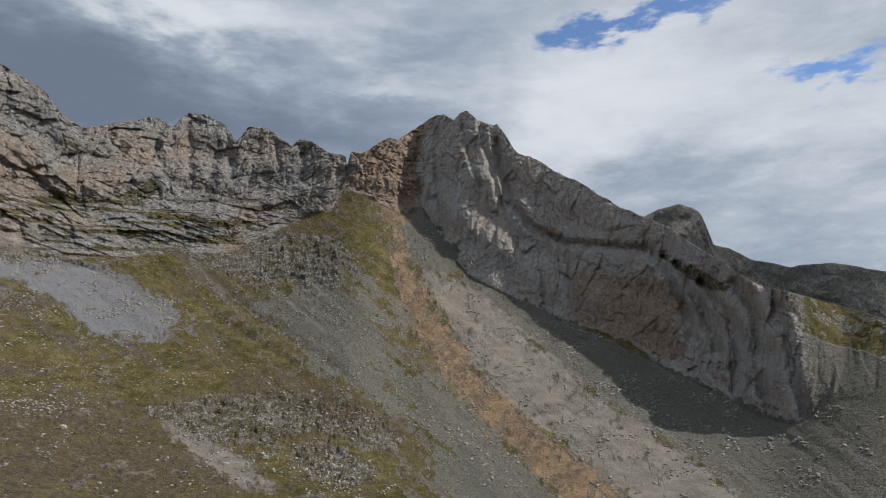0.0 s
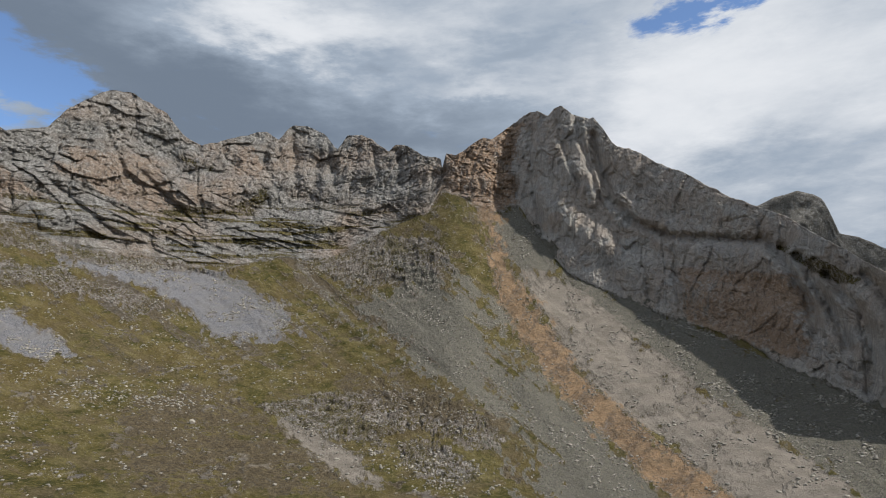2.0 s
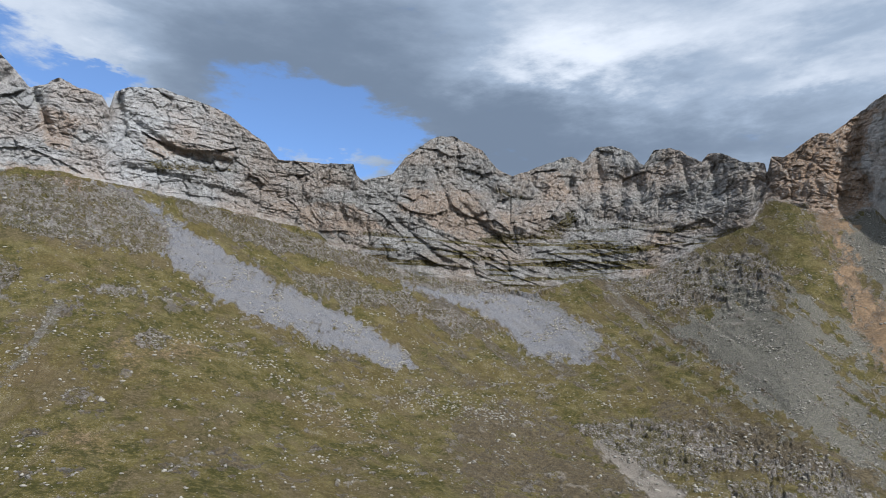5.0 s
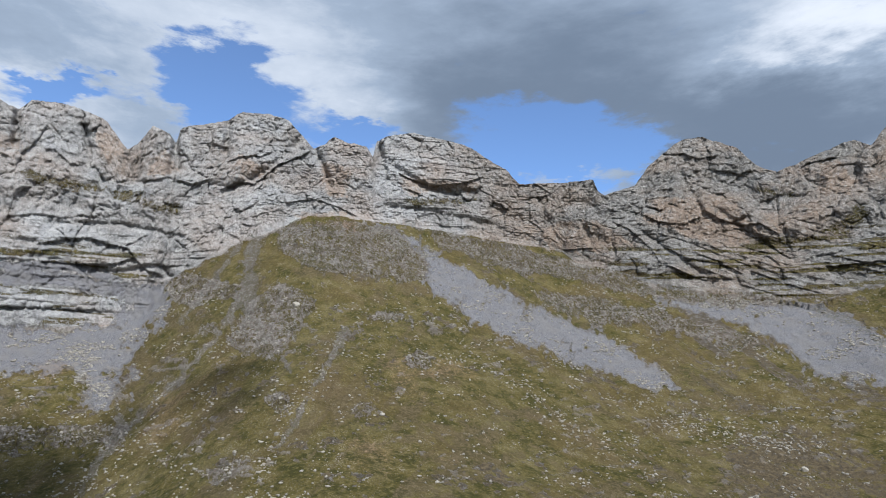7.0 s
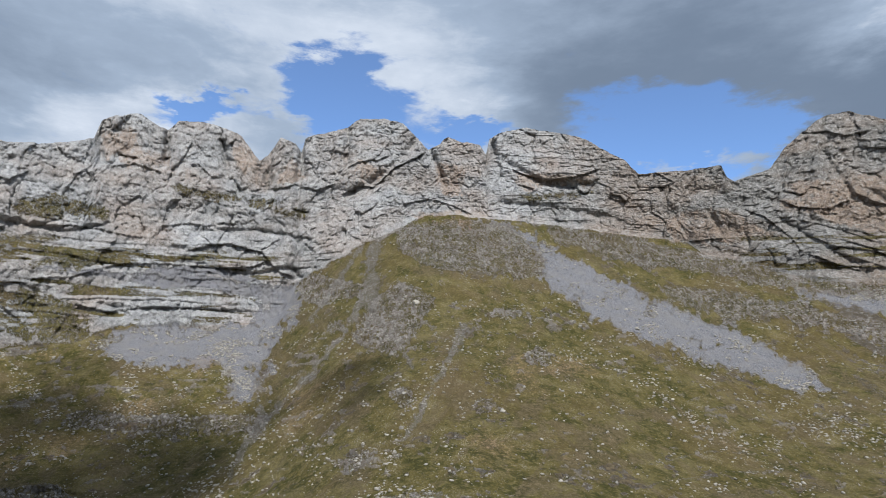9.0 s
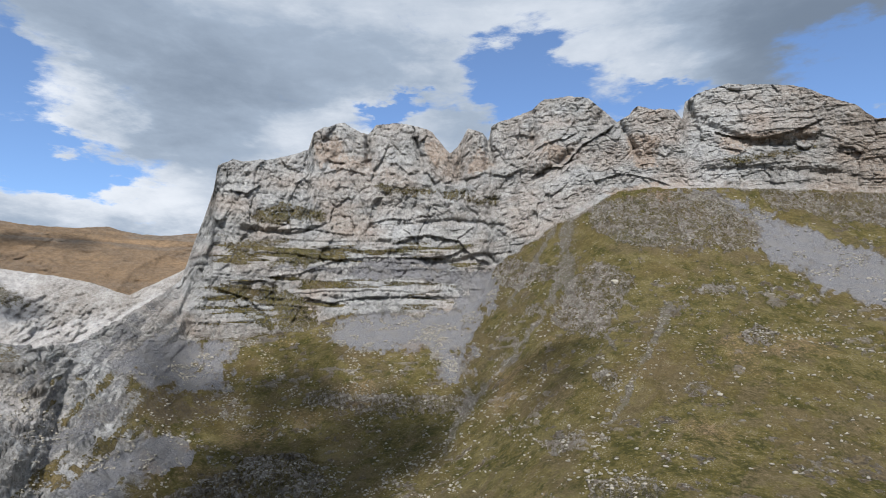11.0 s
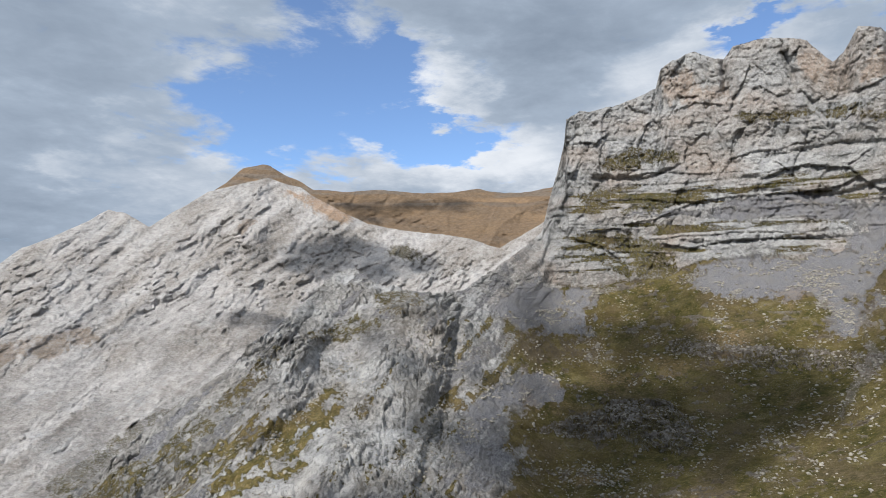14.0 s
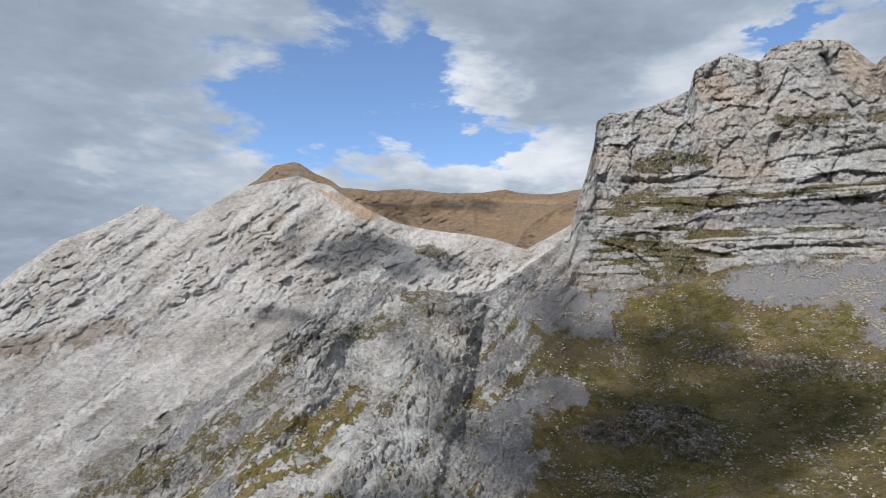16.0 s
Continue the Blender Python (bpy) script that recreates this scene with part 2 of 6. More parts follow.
    soft = n.math("MULTIPLY", n.math("ADD", n.math("MULTIPLY", fine, 0.9), n.math("MULTIPLY", grain, 0.5)), n.math("SUBTRACT", 1.0, n.math("MULTIPLY", tri[0], 0.6)))
    relief = n.math("ADD", n.math("MULTIPLY", n.math("MULTIPLY", bare, crag), n.math("SUBTRACT", 1.0, n.math("MULTIPLY", tri[0], 0.45))), soft)
    bump = n.add("ShaderNodeBump", ("Height", relief), in_Strength=0.9, in_Distance=2.0)
    bsdf = n.add("ShaderNodeBsdfPrincipled", ("Base Color", col), ("Normal", bump.outputs[0]), in_Roughness=ROUGH)
    bsdf.inputs["Specular IOR Level"].default_value = 0.15
    n.add("ShaderNodeOutputMaterial", ("Surface", bsdf.outputs[0]))
    return m


mountain = terrain_material("mountain", (0.37, 0.352, 0.325), (0.20, 0.188, 0.172), (0.37, 0.243, 0.152))


def stone_material():
    m = bpy.data.materials.new("stone")
    m.use_nodes = True
    n = Nodes(m.node_tree)
    at = n.add("ShaderNodeTexCoord").outputs["Object"]
    rnd = n.add("ShaderNodeObjectInfo").outputs["Random"]
    isl = n.add("ShaderNodeNewGeometry").outputs["Random Per Island"]
    tone = n.math("FRACT", n.math("ADD", rnd, isl))
    a, b = n.noise(at, 0.8, 5), n.noise(at, 3.0, 4)
    col = n.mix(tone, (0.19, 0.175, 0.148), (0.46, 0.42, 0.345))
    col = n.mix(n.ramp(a, 0.4, 0.7), col, (0.36, 0.34, 0.31))
    col = n.mix(n.math("MULTIPLY", n.ramp(b, 0.5, 0.7), 0.5), col, (0.14, 0.135, 0.13))
    bump = n.add("ShaderNodeBump", ("Height", n.math("ADD", a, b)), in_Strength=0.6, in_Distance=0.3)
    bsdf = n.add("ShaderNodeBsdfPrincipled", ("Base Color", col), ("Normal", bump.outputs[0]), in_Roughness=0.95)
    bsdf.inputs["Specular IOR Level"].default_value = 0.15
    n.add("ShaderNodeOutputMaterial", ("Surface", bsdf.outputs[0]))
    return m


stone = stone_material()

# ---- the lie of the land, as bearing and height in degrees from where the viewer stands ----
PEAK_CREST = [
    (-35.9, 0.1), (-31.3, 1.8), (-28.8, 2.6), (-27.4, 3), (-25.7, 4.2), (-23.8, 5.8), (-22.3, 6.8), (-20.9, 8.1),
    (-18.6, 9.3), (-16.6, 10.3), (-14.7, 11.5), (-12.7, 12.9), (-10.6, 13.9), (-9.8, 14.6), (-8.8, 15.1),
    (-7.3, 15.7), (-6.9, 16.1), (-6.1, 17.3), (-5.3, 18.3), (-4.9, 18.3), (-3.4, 18.8), (-2.3, 19.6), (-1.7, 19.4),
    (-1.1, 18.8), (-0.1, 19.3), (0.7, 19.2), (2.7, 18), (4.3, 17), (5.1, 17.2), (6.5, 16.5), (7.8, 15.6), (8.8, 15.8),
]
JAGGED_CREST = [
    (9.2, 14.5), (9.3, 15.3), (11, 15.7), (12.6, 16.6), (13.7, 16.7), (14.3, 16), (15.9, 17), (17, 17.4),
    (18.3, 17.3), (19.2, 16.1), (20.5, 17.4), (22.2, 18.1), (23.6, 17.9), (24.7, 16.7), (25.8, 17.4), (28.8, 16.5),
    (30.1, 16), (31.4, 15.7), (32.9, 16.4), (34.3, 18.1), (37, 19.3), (38.5, 19.4), (39.5, 19), (41.8, 17.3),
    (43, 15.7), (45.8, 15), (46.4, 15.4), (46.8, 16.5), (48.9, 16.5), (49.9, 16.3),
]
DOMES_CREST = [
    (53.9, 16.4), (55, 17.7), (56.7, 18.6), (58.3, 19.8), (61, 20.5), (64.2, 21.1), (66.9, 20.7), (67.8, 20.2),
    (68.1, 18.8), (68.8, 19.7), (70.4, 19.9), (71.9, 20.3), (72.8, 19.7), (73.8, 19.2), (76.3, 21.5), (77.9, 21.8),
    (80.5, 21.7), (81.7, 20.9), (82.4, 20.6), (84.6, 20), (85.7, 19.5), (86, 18.3),
]
WALL_CREST = [
    (86.6, 19.1), (88, 19.4), (89, 17.7), (89.8, 17.2), (91.5, 19.1), (92.9, 19.6), (94.5, 19.9), (97, 19.6),
    (97.7, 18.8), (98.4, 18.9), (100, 19.7), (101.9, 19.3), (102.9, 18.7), (103.4, 17.1), (105.7, 16.3),
    (108.7, 15.7), (110.1, 15.7), (111.4, 15.1), (111.6, 13.1), (112.3, 10.5), (113.1, 7.9), (113.9, 4.9),
]
RIB_CREST = [
    (115.2, 3.8), (117.9, 2), (121.1, -0.3), (124.3, -0.6), (129, 0.1), (130.6, 1.2), (131.7, 1.7), (133.3, 1.3),
    (134.8, -0.1), (137.4, -2.6), (140.5, -4.8), (143, -7.2), (146.3, -9.5), (149.5, -12), (152.9, -14.7),
    (156.9, -16.6), (160.3, -18.3),
]
FOOT_EAST = [
    (-35.5, -5.2), (-31.2, -6.4), (-30.7, -7.4), (-29.5, -8.3), (-26.7, -7.9), (-24.7, -6.4), (-19.9, -4.2),
    (-16.7, -1.8), (-11.8, -0.1), (-7.7, 1.5), (-2.4, 4.2), (-0.3, 6.9), (2.1, 11), (4.5, 10.2), (6.7, 11.3),
    (9.3, 12.5), (10.7, 10.3), (13.9, 9.1), (20.5, 5.8), (24.7, 6.1), (29, 5.1), (32.1, 5.3), (35.1, 5.8), (40, 6.3),
    (43.3, 7.4),
]
FOOT_WEST = [
    (49.1, 9.2), (49.9, 10.1), (55.3, 11), (60.5, 11.8), (64.6, 12.4), (70.3, 12.9), (73.8, 12.9), (74.7, 12.7),
    (77.3, 11.4), (81.1, 9.3), (84.2, 7.4), (85.5, 6.3), (87, 3.4), (89.7, 2.5), (95, 2.3), (100.2, 1.8),
    (103.2, 0.4), (106.2, 0.3), (110, -0.1), (113, -0.4), (114.5, -2), (118, -2.5), (124, -4), (130, -4), (136, -7),
    (142, -12), (150, -19), (170, -30),
]
PALE_CREST = [
    (110.1, 5.9), (113.1, 6.1), (115.2, 5.0), (117.8, 3.5), (120.6, 4.4), (123.2, 4.9), (127, 5.3), (130.2, 5.9),
    (133.7, 7.6), (136.3, 9.1), (139.2, 10), (142.5, 9.1), (144.4, 8.5), (146.8, 6.9), (149.1, 5.3), (151, 6.4),
    (152.1, 6.7), (153.6, 5.6), (155.2, 4.7), (158, 3.3), (160.6, 1), (162.7, -1.1),
]
TAWNY_CREST = [
    (109.1, 8.7), (112.8, 9), (115.1, 8.7), (117.2, 8.6), (119.8, 9.1), (121.9, 8.8), (125.7, 8.8), (128.9, 9.1),
    (132.1, 8.9), (135.3, 9.1), (137.9, 10.4), (139.2, 11.1), (139.9, 11.1), (141.5, 10.7), (143, 9.3), (146.3, 6.9),
    (150.9, 4.3),
]
HUMP_CREST = [
    (-40.5, 3.1), (-36.2, 3.7), (-33.8, 4.3), (-32.7, 4.6), (-29.9, 4.4), (-27.1, 5.1), (-25.4, 6.2), (-24.2, 6.6),
    (-23.7, 8.2), (-23.3, 9.3), (-22.6, 9.8), (-21.5, 10.2), (-19.8, 9.9), (-18.6, 9.3), (-16.6, 9),
]

CREST = PEAK_CREST + JAGGED_CREST + DOMES_CREST + WALL_CREST + RIB_CREST
FOOT = FOOT_EAST + FOOT_WEST
FOOT_RANGE = [(-45, 400), (-30, 470), (-20, 610), (-10, 720), (-4, 780), (1.5, 895), (3.5, 935), (5.5, 915), (8, 910), (10, 930), (14, 940), (25, 920), (40, 880),
              (50, 900), (60, 860), (70, 820), (85, 800), (100, 780), (112.5, 760), (116, 640), (125, 520), (132, 520), (140, 430),
              (150, 380), (170, 330)]
FACE_SLOPE = [(-45, 22), (-33, 26), (-30.5, 50), (-29, 60), (-10, 60), (0, 65), (8, 64), (20, 56), (40, 60), (60, 68), (112, 70), (113.2, 52),
              (114, 36), (118, 27), (125, 30), (170, 30)]
TOE_RANGE = [(-45, 240), (0, 290), (45, 300), (70, 270), (90, 320), (113, 320), (130, 260), (150, 250), (170, 230)]
TOE_HEIGHT = [(-45, -20), (0, -18.5), (40, -15.5), (62, -14), (80, -15), (95, -18), (110, -22), (126, -24), (170, -36)]
BULGE = [(-45, 0.5), (0, 0.5), (20, 0.46), (45, 0.44), (60, 0.40), (78, 0.38), (86, 0.46), (94, 0.54), (105, 0.5), (118, 0.45), (170, 0.5)]


def along(table, b, smooth=0):
    t = np.array(table, float)
    v = np.interp(b, t[:, 0], t[:, 1])
    if smooth:
        k = np.exp(-np.linspace(-2, 2, 2 * smooth + 1) ** 2)
        v = np.convolve(np.pad(v, smooth, "edge"), k / k.sum(), "valid")
    return v


def lattice(ix, iy, iz, seed):
    u = np.uint32
    h = ix.astype(u) * u(374761393) + iy.astype(u) * u(668265263) + iz.astype(u) * u(1274126177) + u(seed * 974711)
    h = (h ^ (h >> u(13))) * u(1103515245)
    h = (h ^ (h >> u(16))) * u(69069)
    return ((h ^ (h >> u(15))) & u(0xFFFF)).astype(np.float32) / np.float32(32767.5) - np.float32(1.0)


def grain3(x, y, z, seed=0):
    """Smooth noise from -1 to 1."""
    x, y, z = (np.asarray(q, np.float32) for q in np.broadcast_arrays(x, y, z))
    fx, fy, fz = np.floor(x), np.floor(y), np.floor(z)
    ix, iy, iz = fx.astype(np.int32), fy.astype(np.int32), fz.astype(np.int32)
    ux, uy, uz = ((v * v * (3 - 2 * v)) for v in (x - fx, y - fy, z - fz))
    out = 0
    for i in (0, 1):
        for j in (0, 1):
            for k in (0, 1):
                w = (ux if i else 1 - ux) * (uy if j else 1 - uy) * (uz if k else 1 - uz)
                out = out + w * lattice(ix + i, iy + j, iz + k, seed)
    return out


def fractal(x, y, z, octaves=4, seed=0, gain=0.5):
    total, size, norm = 0, 1.0, 0
    for o in range(octaves):
        f = 2.03 ** o
        total = total + size * grain3(x * f + 17.3 * o, y * f - 9.1 * o, z * f + 3.7 * o, seed + o)
        norm, size = norm + size, size * gain
    return total / norm


def ridged(x, y, z, octaves=4, seed=0):
    total, size, norm = 0, 1.0, 0
    for o in range(octaves):
        f = 2.03 ** o
        total = total + size * (1 - np.abs(grain3(x * f + 7.7 * o, y * f, z * f - 5.1 * o, seed + o)) * 2)
        norm, size = norm + size, size * 0.5
    return total / norm


def smooth01(x, a, b):
    t = np.clip((x - a) / (b - a), 0, 1)
    return t * t * (3 - 2 * t)


def inside(poly, b, h):
    p = np.array(poly, float)
    hit = np.zeros(b.shape, bool)
    box = (b > p[:, 0].min() - 1) & (b < p[:, 0].max() + 1)
    bb, hh = b[box], h[box]
    got = np.zeros(bb.shape, bool)
    for (x0, y0), (x1, y1) in zip(p, np.roll(p, -1, 0)):
        if y0 != y1:
            got ^= ((y0 > hh) != (y1 > hh)) & (bb < (x1 - x0) * (hh - y0) / (y1 - y0) + x0)
    hit[box] = got
    return hit


COVERS = {}


GROOVES = []


def cover(kind, outline):
    COVERS.setdefault(kind, []).append(outline)


def groove(depth, width, line):
    GROOVES.append((depth, width, line))


STREAKS, STONE_ROWS, LEDGES, SPINES = [], [], [], []


def ledge(depth, rise, line):
    """A bed that juts out above the line and is undercut there."""
    LEDGES.append((depth, rise, 1, line))


def spine(height, width, line):
    """A rib down the slope or, below nought, a ravine."""
    SPINES.append((height, width, line))


def bench(depth, fall, line):
    """A shelf: the rock juts out below the line."""
    LEDGES.append((depth, fall, -1, line))


def streak(kind, width, line):
    STREAKS.append((kind, width, line))


def row_of_stones(line):
    STONE_ROWS.append(line)


def line_distance(line, b, h):
    """How far points lie from a broken line, in degrees."""
    p = np.array(line, np.float32)
    best = np.full(b.shape, 99.0, np.float32)
    for (x0, y0), (x1, y1) in zip(p[:-1], p[1:]):
        t = np.clip(((b - x0) * (x1 - x0) + (h - y0) * (y1 - y0)) / ((x1 - x0) ** 2 + (y1 - y0) ** 2), 0, 1)
        best = np.minimum(best, np.hypot(b - x0 - t * (x1 - x0), h - y0 - t * (y1 - y0)))
    return best


def near(line, reach, b, h):
    p = np.array(line, np.float32)
    return (b > p[:, 0].min() - reach) & (b < p[:, 0].max() + reach) & (h > p[:, 1].min() - reach) & (h < p[:, 1].max() + reach)


def facets(x, y, seed, steep):
    """Cells as broken blocks: how far inside its block each point lies, and the height of its tilted face."""
    x, y = x.astype(np.float32), y.astype(np.float32)
    ix, iy = np.floor(x).astype(np.int32), np.floor(y).astype(np.int32)
    first, second = np.full(x.shape, 9.0, np.float32), np.full(x.shape, 9.0, np.float32)
    who, ox, oy = (np.zeros(x.shape, np.float32) for _ in range(3))
    for i in (-1, 0, 1):
        for j in (-1, 0, 1):
            cx, cy = ix + i, iy + j
            dx = x - (cx + 0.5 + 0.42 * lattice(cx, cy, 0 * cx, seed))
            dy = y - (cy + 0.5 + 0.42 * lattice(cx, cy, 0 * cx + 1, seed))
            d = np.hypot(dx, dy)
            closer = d < first
            second = np.where(closer, first, np.minimum(second, d))
            who = np.where(closer, lattice(cx, cy, 0 * cx + 2, seed), who)
            ox, oy = np.where(closer, dx, ox), np.where(closer, dy, oy)
            first = np.minimum(first, d)
    return second - first, who + steep * (np.cos(23.0 * who) * ox + np.sin(23.0 * who) * oy)


def shelves(q, seed):
    """Beds of uneven strength: each juts out at its foot and leans back towards its top."""
    n = np.floor(q).astype(np.int32)
    return (1 - (q - n)) * (0.55 + 0.45 * lattice(n, 0 * n, 0 * n, seed))


cover("ochre", [
    (6.6, 11.4), (4.5, 10.3), (3.9, 10), (4.5, 8.7), (3.3, 5), (1.2, 2.6), (-1.1, -1.6), (-3.7, -5.2), (-7.8, -8.7),
    (-11.5, -11.5), (-15.7, -14.5), (-18, -15.8), (-11.8, -16.2), (-5.9, -11.1), (-1.8, -7), (1.5, -2.6), (3.8, 2.1),
    (4.9, 5.3), (5.2, 7.9), (6, 10),
])
cover("pale", [
    (2.6, 5), (-0.8, 4.3), (-3.5, 2.7), (-6.1, 0.1), (-9.2, -2.5), (-13.6, -6.3), (-18.3, -9.5), (-22.7, -12.4),
    (-26.3, -15), (-16.6, -15.9), (-11, -10.8), (-6, -7.7), (-2.4, -3.7), (-0.3, 0.5), (1.3, 3.1),
])
cover("pale", [
    (25.3, -7.3), (20.7, -9.6), (17.2, -11.6), (14.7, -14.3), (18.2, -13.9), (22.8, -10.1),
])
cover("gravel", [
    (9.8, 5.2), (6.6, 3.7), (4.2, 2.1), (1.3, -3.7), (-2.4, -7.7), (-5.9, -11.1), (-9.9, -14.8), (-10.4, -16.3),
    (-0.2, -16.6), (3.4, -10.7), (7.5, -6.7), (11.6, -3.6), (15.7, 0), (17.8, 3), (13.8, 3.6),
])
cover("gravel", [
    (2.4, 11.1), (-0.9, 6.9), (-2.4, 4.2), (-11.8, -0.1), (-19.9, -4), (-24.7, -6.2), (-29.5, -8.3), (-31.2, -6.4),
    (-36.6, -5.1), (-36, -13.6), (-26.3, -15), (-22.7, -12.4), (-13.6, -6.3), (-6.1, 0.1), (-0.8, 4.3), (2.6, 5),
    (4.5, 8.7),
])
cover("scree", [
    (43.3, 6.3), (40, 5.5), (35.1, 5.4), (30, 4.7), (27.4, 3.7), (24.8, 2.1), (22.7, -0.8), (29.9, -1), (32, 1.7),
    (36.1, 3.5), (40, 4.8),
])
cover("scree", [
    (69.8, 12.6), (66.5, 12.1), (63.5, 11.1), (61.4, 9.4), (57.2, 7.3), (50.8, 4.3), (46.6, 2.2), (41.8, -0.3),
    (39.3, -2.3), (42.4, -2.4), (47.6, -0.4), (52.8, 1.1), (57, 3.2), (60.6, 5.1), (63.2, 7), (62.6, 8.6), (64.4, 10),
    (68.3, 11.7),
])
cover("scree", [
    (99.6, 6.5), (93.8, 6.7), (89.8, 6), (85.9, 6.1), (85.4, 5.4), (86.9, 1.9), (88.5, -0.4), (89, -2.7),
    (90.6, -2.6), (91.1, -1.3), (96.7, -0.9), (98.7, -0.5),
])
cover("scree", [
    (100.2, 1.9), (95, 2.4), (89.7, 2.7), (87.5, 5), (85.4, 6.6), (84.7, 6.1), (87, 1.9), (88.6, -1.3), (88.4, -4.3),
    (90.8, -4.3), (90.2, -1.3), (94.9, -1), (101.2, -0.7),
])
cover("scree", [
    (113.6, 1.0), (116, 0.2), (119, -2.2), (116.5, -3.8), (113.9, -4.4), (108.9, -4.5), (108.6, -0.1),
    (113, -0.4), (114.2, 1.8),
])
cover("scree", [
    (114.5, -8), (111.9, -9), (113.5, -10.7), (118.5, -11.1), (120.3, -12.5), (122.2, -12.3), (119.4, -9.8),
    (116.6, -8.7),
])
cover("scree", [
    (140, -2.8), (136.4, 0.7), (138.5, -2.9), (142.5, -5.8), (146.3, -7), (144.9, -4.7),
])
cover("grass", [
    (9.3, 12.3), (7.2, 11.8), (6.4, 10), (5, 6.8), (5, 5.1), (6.4, 6.8), (7.7, 8.4), (9.6, 9.2), (10, 11),
])
cover("grass", [
    (98.3, 14.4), (92.9, 13.9), (88, 13.8), (84.2, 12.8), (84.7, 12), (89.6, 12.9), (95.6, 13.2),
])
cover("grass", [
    (108.6, 11.2), (105.6, 12.3), (101.4, 11.6), (101.9, 10.7), (108, 10.4),
])
cover("grass", [
    (110.6, 8.3), (104.5, 9.1), (106.4, 7.5), (110.3, 6.8),
])
cover("grass", [
    (107.9, 6.4), (102.4, 8.1), (99.3, 7.7), (102.4, 6.6),
])
cover("grass", [
    (110.7, 4.8), (106.3, 4.9), (102.3, 2.9), (102.2, 0.4), (106.2, 0.3), (108.7, 1.9),
])
cover("grass", [
    (65.7, 15.1), (61.7, 15.1), (56.5, 15.1), (58.6, 14.4), (64.2, 14.6),
])
cover("grass", [
    (135.4, -4.5), (132.3, -3.6), (129.9, -3.5), (131.2, -4.7), (134.4, -5.4),
])
cover("grass", [
    (148.1, -13), (143.4, -9.7), (140, -6.9), (138.5, -5.8), (139.5, -7.9), (142.5, -10.7), (146.3, -13.7),
    (152.9, -17.2), (155.8, -16.8),
])
cover("grass", [
    (138.5, -12.9), (133.9, -9.7), (134.4, -12.1), (138.5, -14.3),
])
cover("grass", [
    (130.1, -0.9), (125.8, 0), (124.3, -2.1), (128, -3.6),
])
cover("grass", [
    (-18.9, 6.4), (-22.6, 4.8), (-25.2, 2.8), (-24.3, 2.3), (-21.2, 4.4),
])
cover("grass", [
    (-28.8, 2.6), (-31.3, 1.8), (-36.3, 0.1), (-36.8, -3), (-32.6, -1.4), (-30.1, 0.8),
])
cover("rock", [
    (76.6, 11.9), (70.3, 12.6), (65.5, 11.7), (62.6, 9.1), (63.2, 7), (67.5, 7.4), (72.9, 7.9), (76.4, 9.5),
])
cover("rock", [
    (53, 6.4), (47.7, 5.9), (41.3, 4.4), (36.1, 2.8), (32.1, 1.2), (36.1, 1.4), (41.8, 2.7), (47.7, 3.7), (50.9, 4.9),
])
cover("rock", [
    (36.4, 6.7), (32.7, 6.8), (29.5, 5.1), (33.4, 4.7), (35.6, 5.7),
])
cover("rock", [
    (26.4, -6.9), (22.1, -6.2), (17.9, -5.9), (11.6, -6.1), (5.4, -8.7), (3.3, -11.2), (7.4, -11.6), (11.5, -9.5),
    (17.8, -10.6), (22.4, -9.4),
])
cover("rock", [
    (99.4, 5.3), (93, 5.6), (89.6, 4.7), (89.9, 3.2), (93.4, 2.1), (99, 2.2),
])
cover("rock", [
    (115.2, -12.8), (110.7, -11.9), (106.8, -10.1), (103.2, -10.3), (101.1, -12.5), (102.1, -14.3), (107, -14),
    (112.7, -13.4),
])
cover("rock", [
    (113.2, 4.8), (109.3, 6.4), (102.3, 6), (95, 5.1), (88, 4.8), (89.7, 2.7), (100.2, 1.8), (106.2, 0.3),
    (113, -0.4),
])
cover("rock", [
    (138.5, -9), (133.8, -5.1), (129.1, -3.1), (124.3, -4.7), (123.4, -10.4), (123.1, -19.1), (144.9, -18),
    (140.5, -12.7),
])
cover("rock", [
    (85.6, 7.3), (79.9, 6.6), (80.8, 5.1), (84, 4.2), (85.4, 5.4),
])
cover("rock", [
    (24.5, 8.3), (9.8, 7.8), (7.7, 4.7), (11.8, 3.6), (17.8, 3.5), (23, 5.9),
])
cover("rock", [
    (103.1, -4.7), (97, -5.3), (87.6, -5.6), (87.7, -6.9), (98, -6.8), (103, -5.9),
])
cover("rock", [
    (77.7, -12.6), (75, -12.1), (72, -11.8), (71.9, -13.6), (74.7, -14.1), (77.5, -14.1),
])
cover("rock", [
    (76.9, -3.5), (75.7, -3.1), (74.4, -3.8), (74.9, -4.6), (76.5, -4.4),
])
cover("rock", [
    (81.2, -9.4), (79.7, -8.5), (78.1, -8.6), (78.4, -10), (80.8, -10.8),
])
cover("rock", [
    (69.2, -4.5), (68.4, -3.7), (67.8, -4.4), (68.2, -5.3), (69.1, -5.3),
])
cover("rock", [
    (64.6, -0.1), (63.5, 0.7), (62.3, 0.3), (62.6, -1), (64.2, -1.1),
])
cover("rock", [
    (68.2, 4.1), (66.4, 4.4), (64.5, 4.1), (64.7, 3.3), (66.9, 3.2),
])
cover("rock", [
    (83.1, 2.5), (82, 3), (81, 2.5), (81.3, 2), (83, 2),
])
cover("rock", [
    (112.6, -13), (109, -11.6), (107.1, -10.1), (103.6, -10.1), (101.1, -11.6), (101, -13.1), (105.9, -14.2),
    (111.9, -13.7),
])
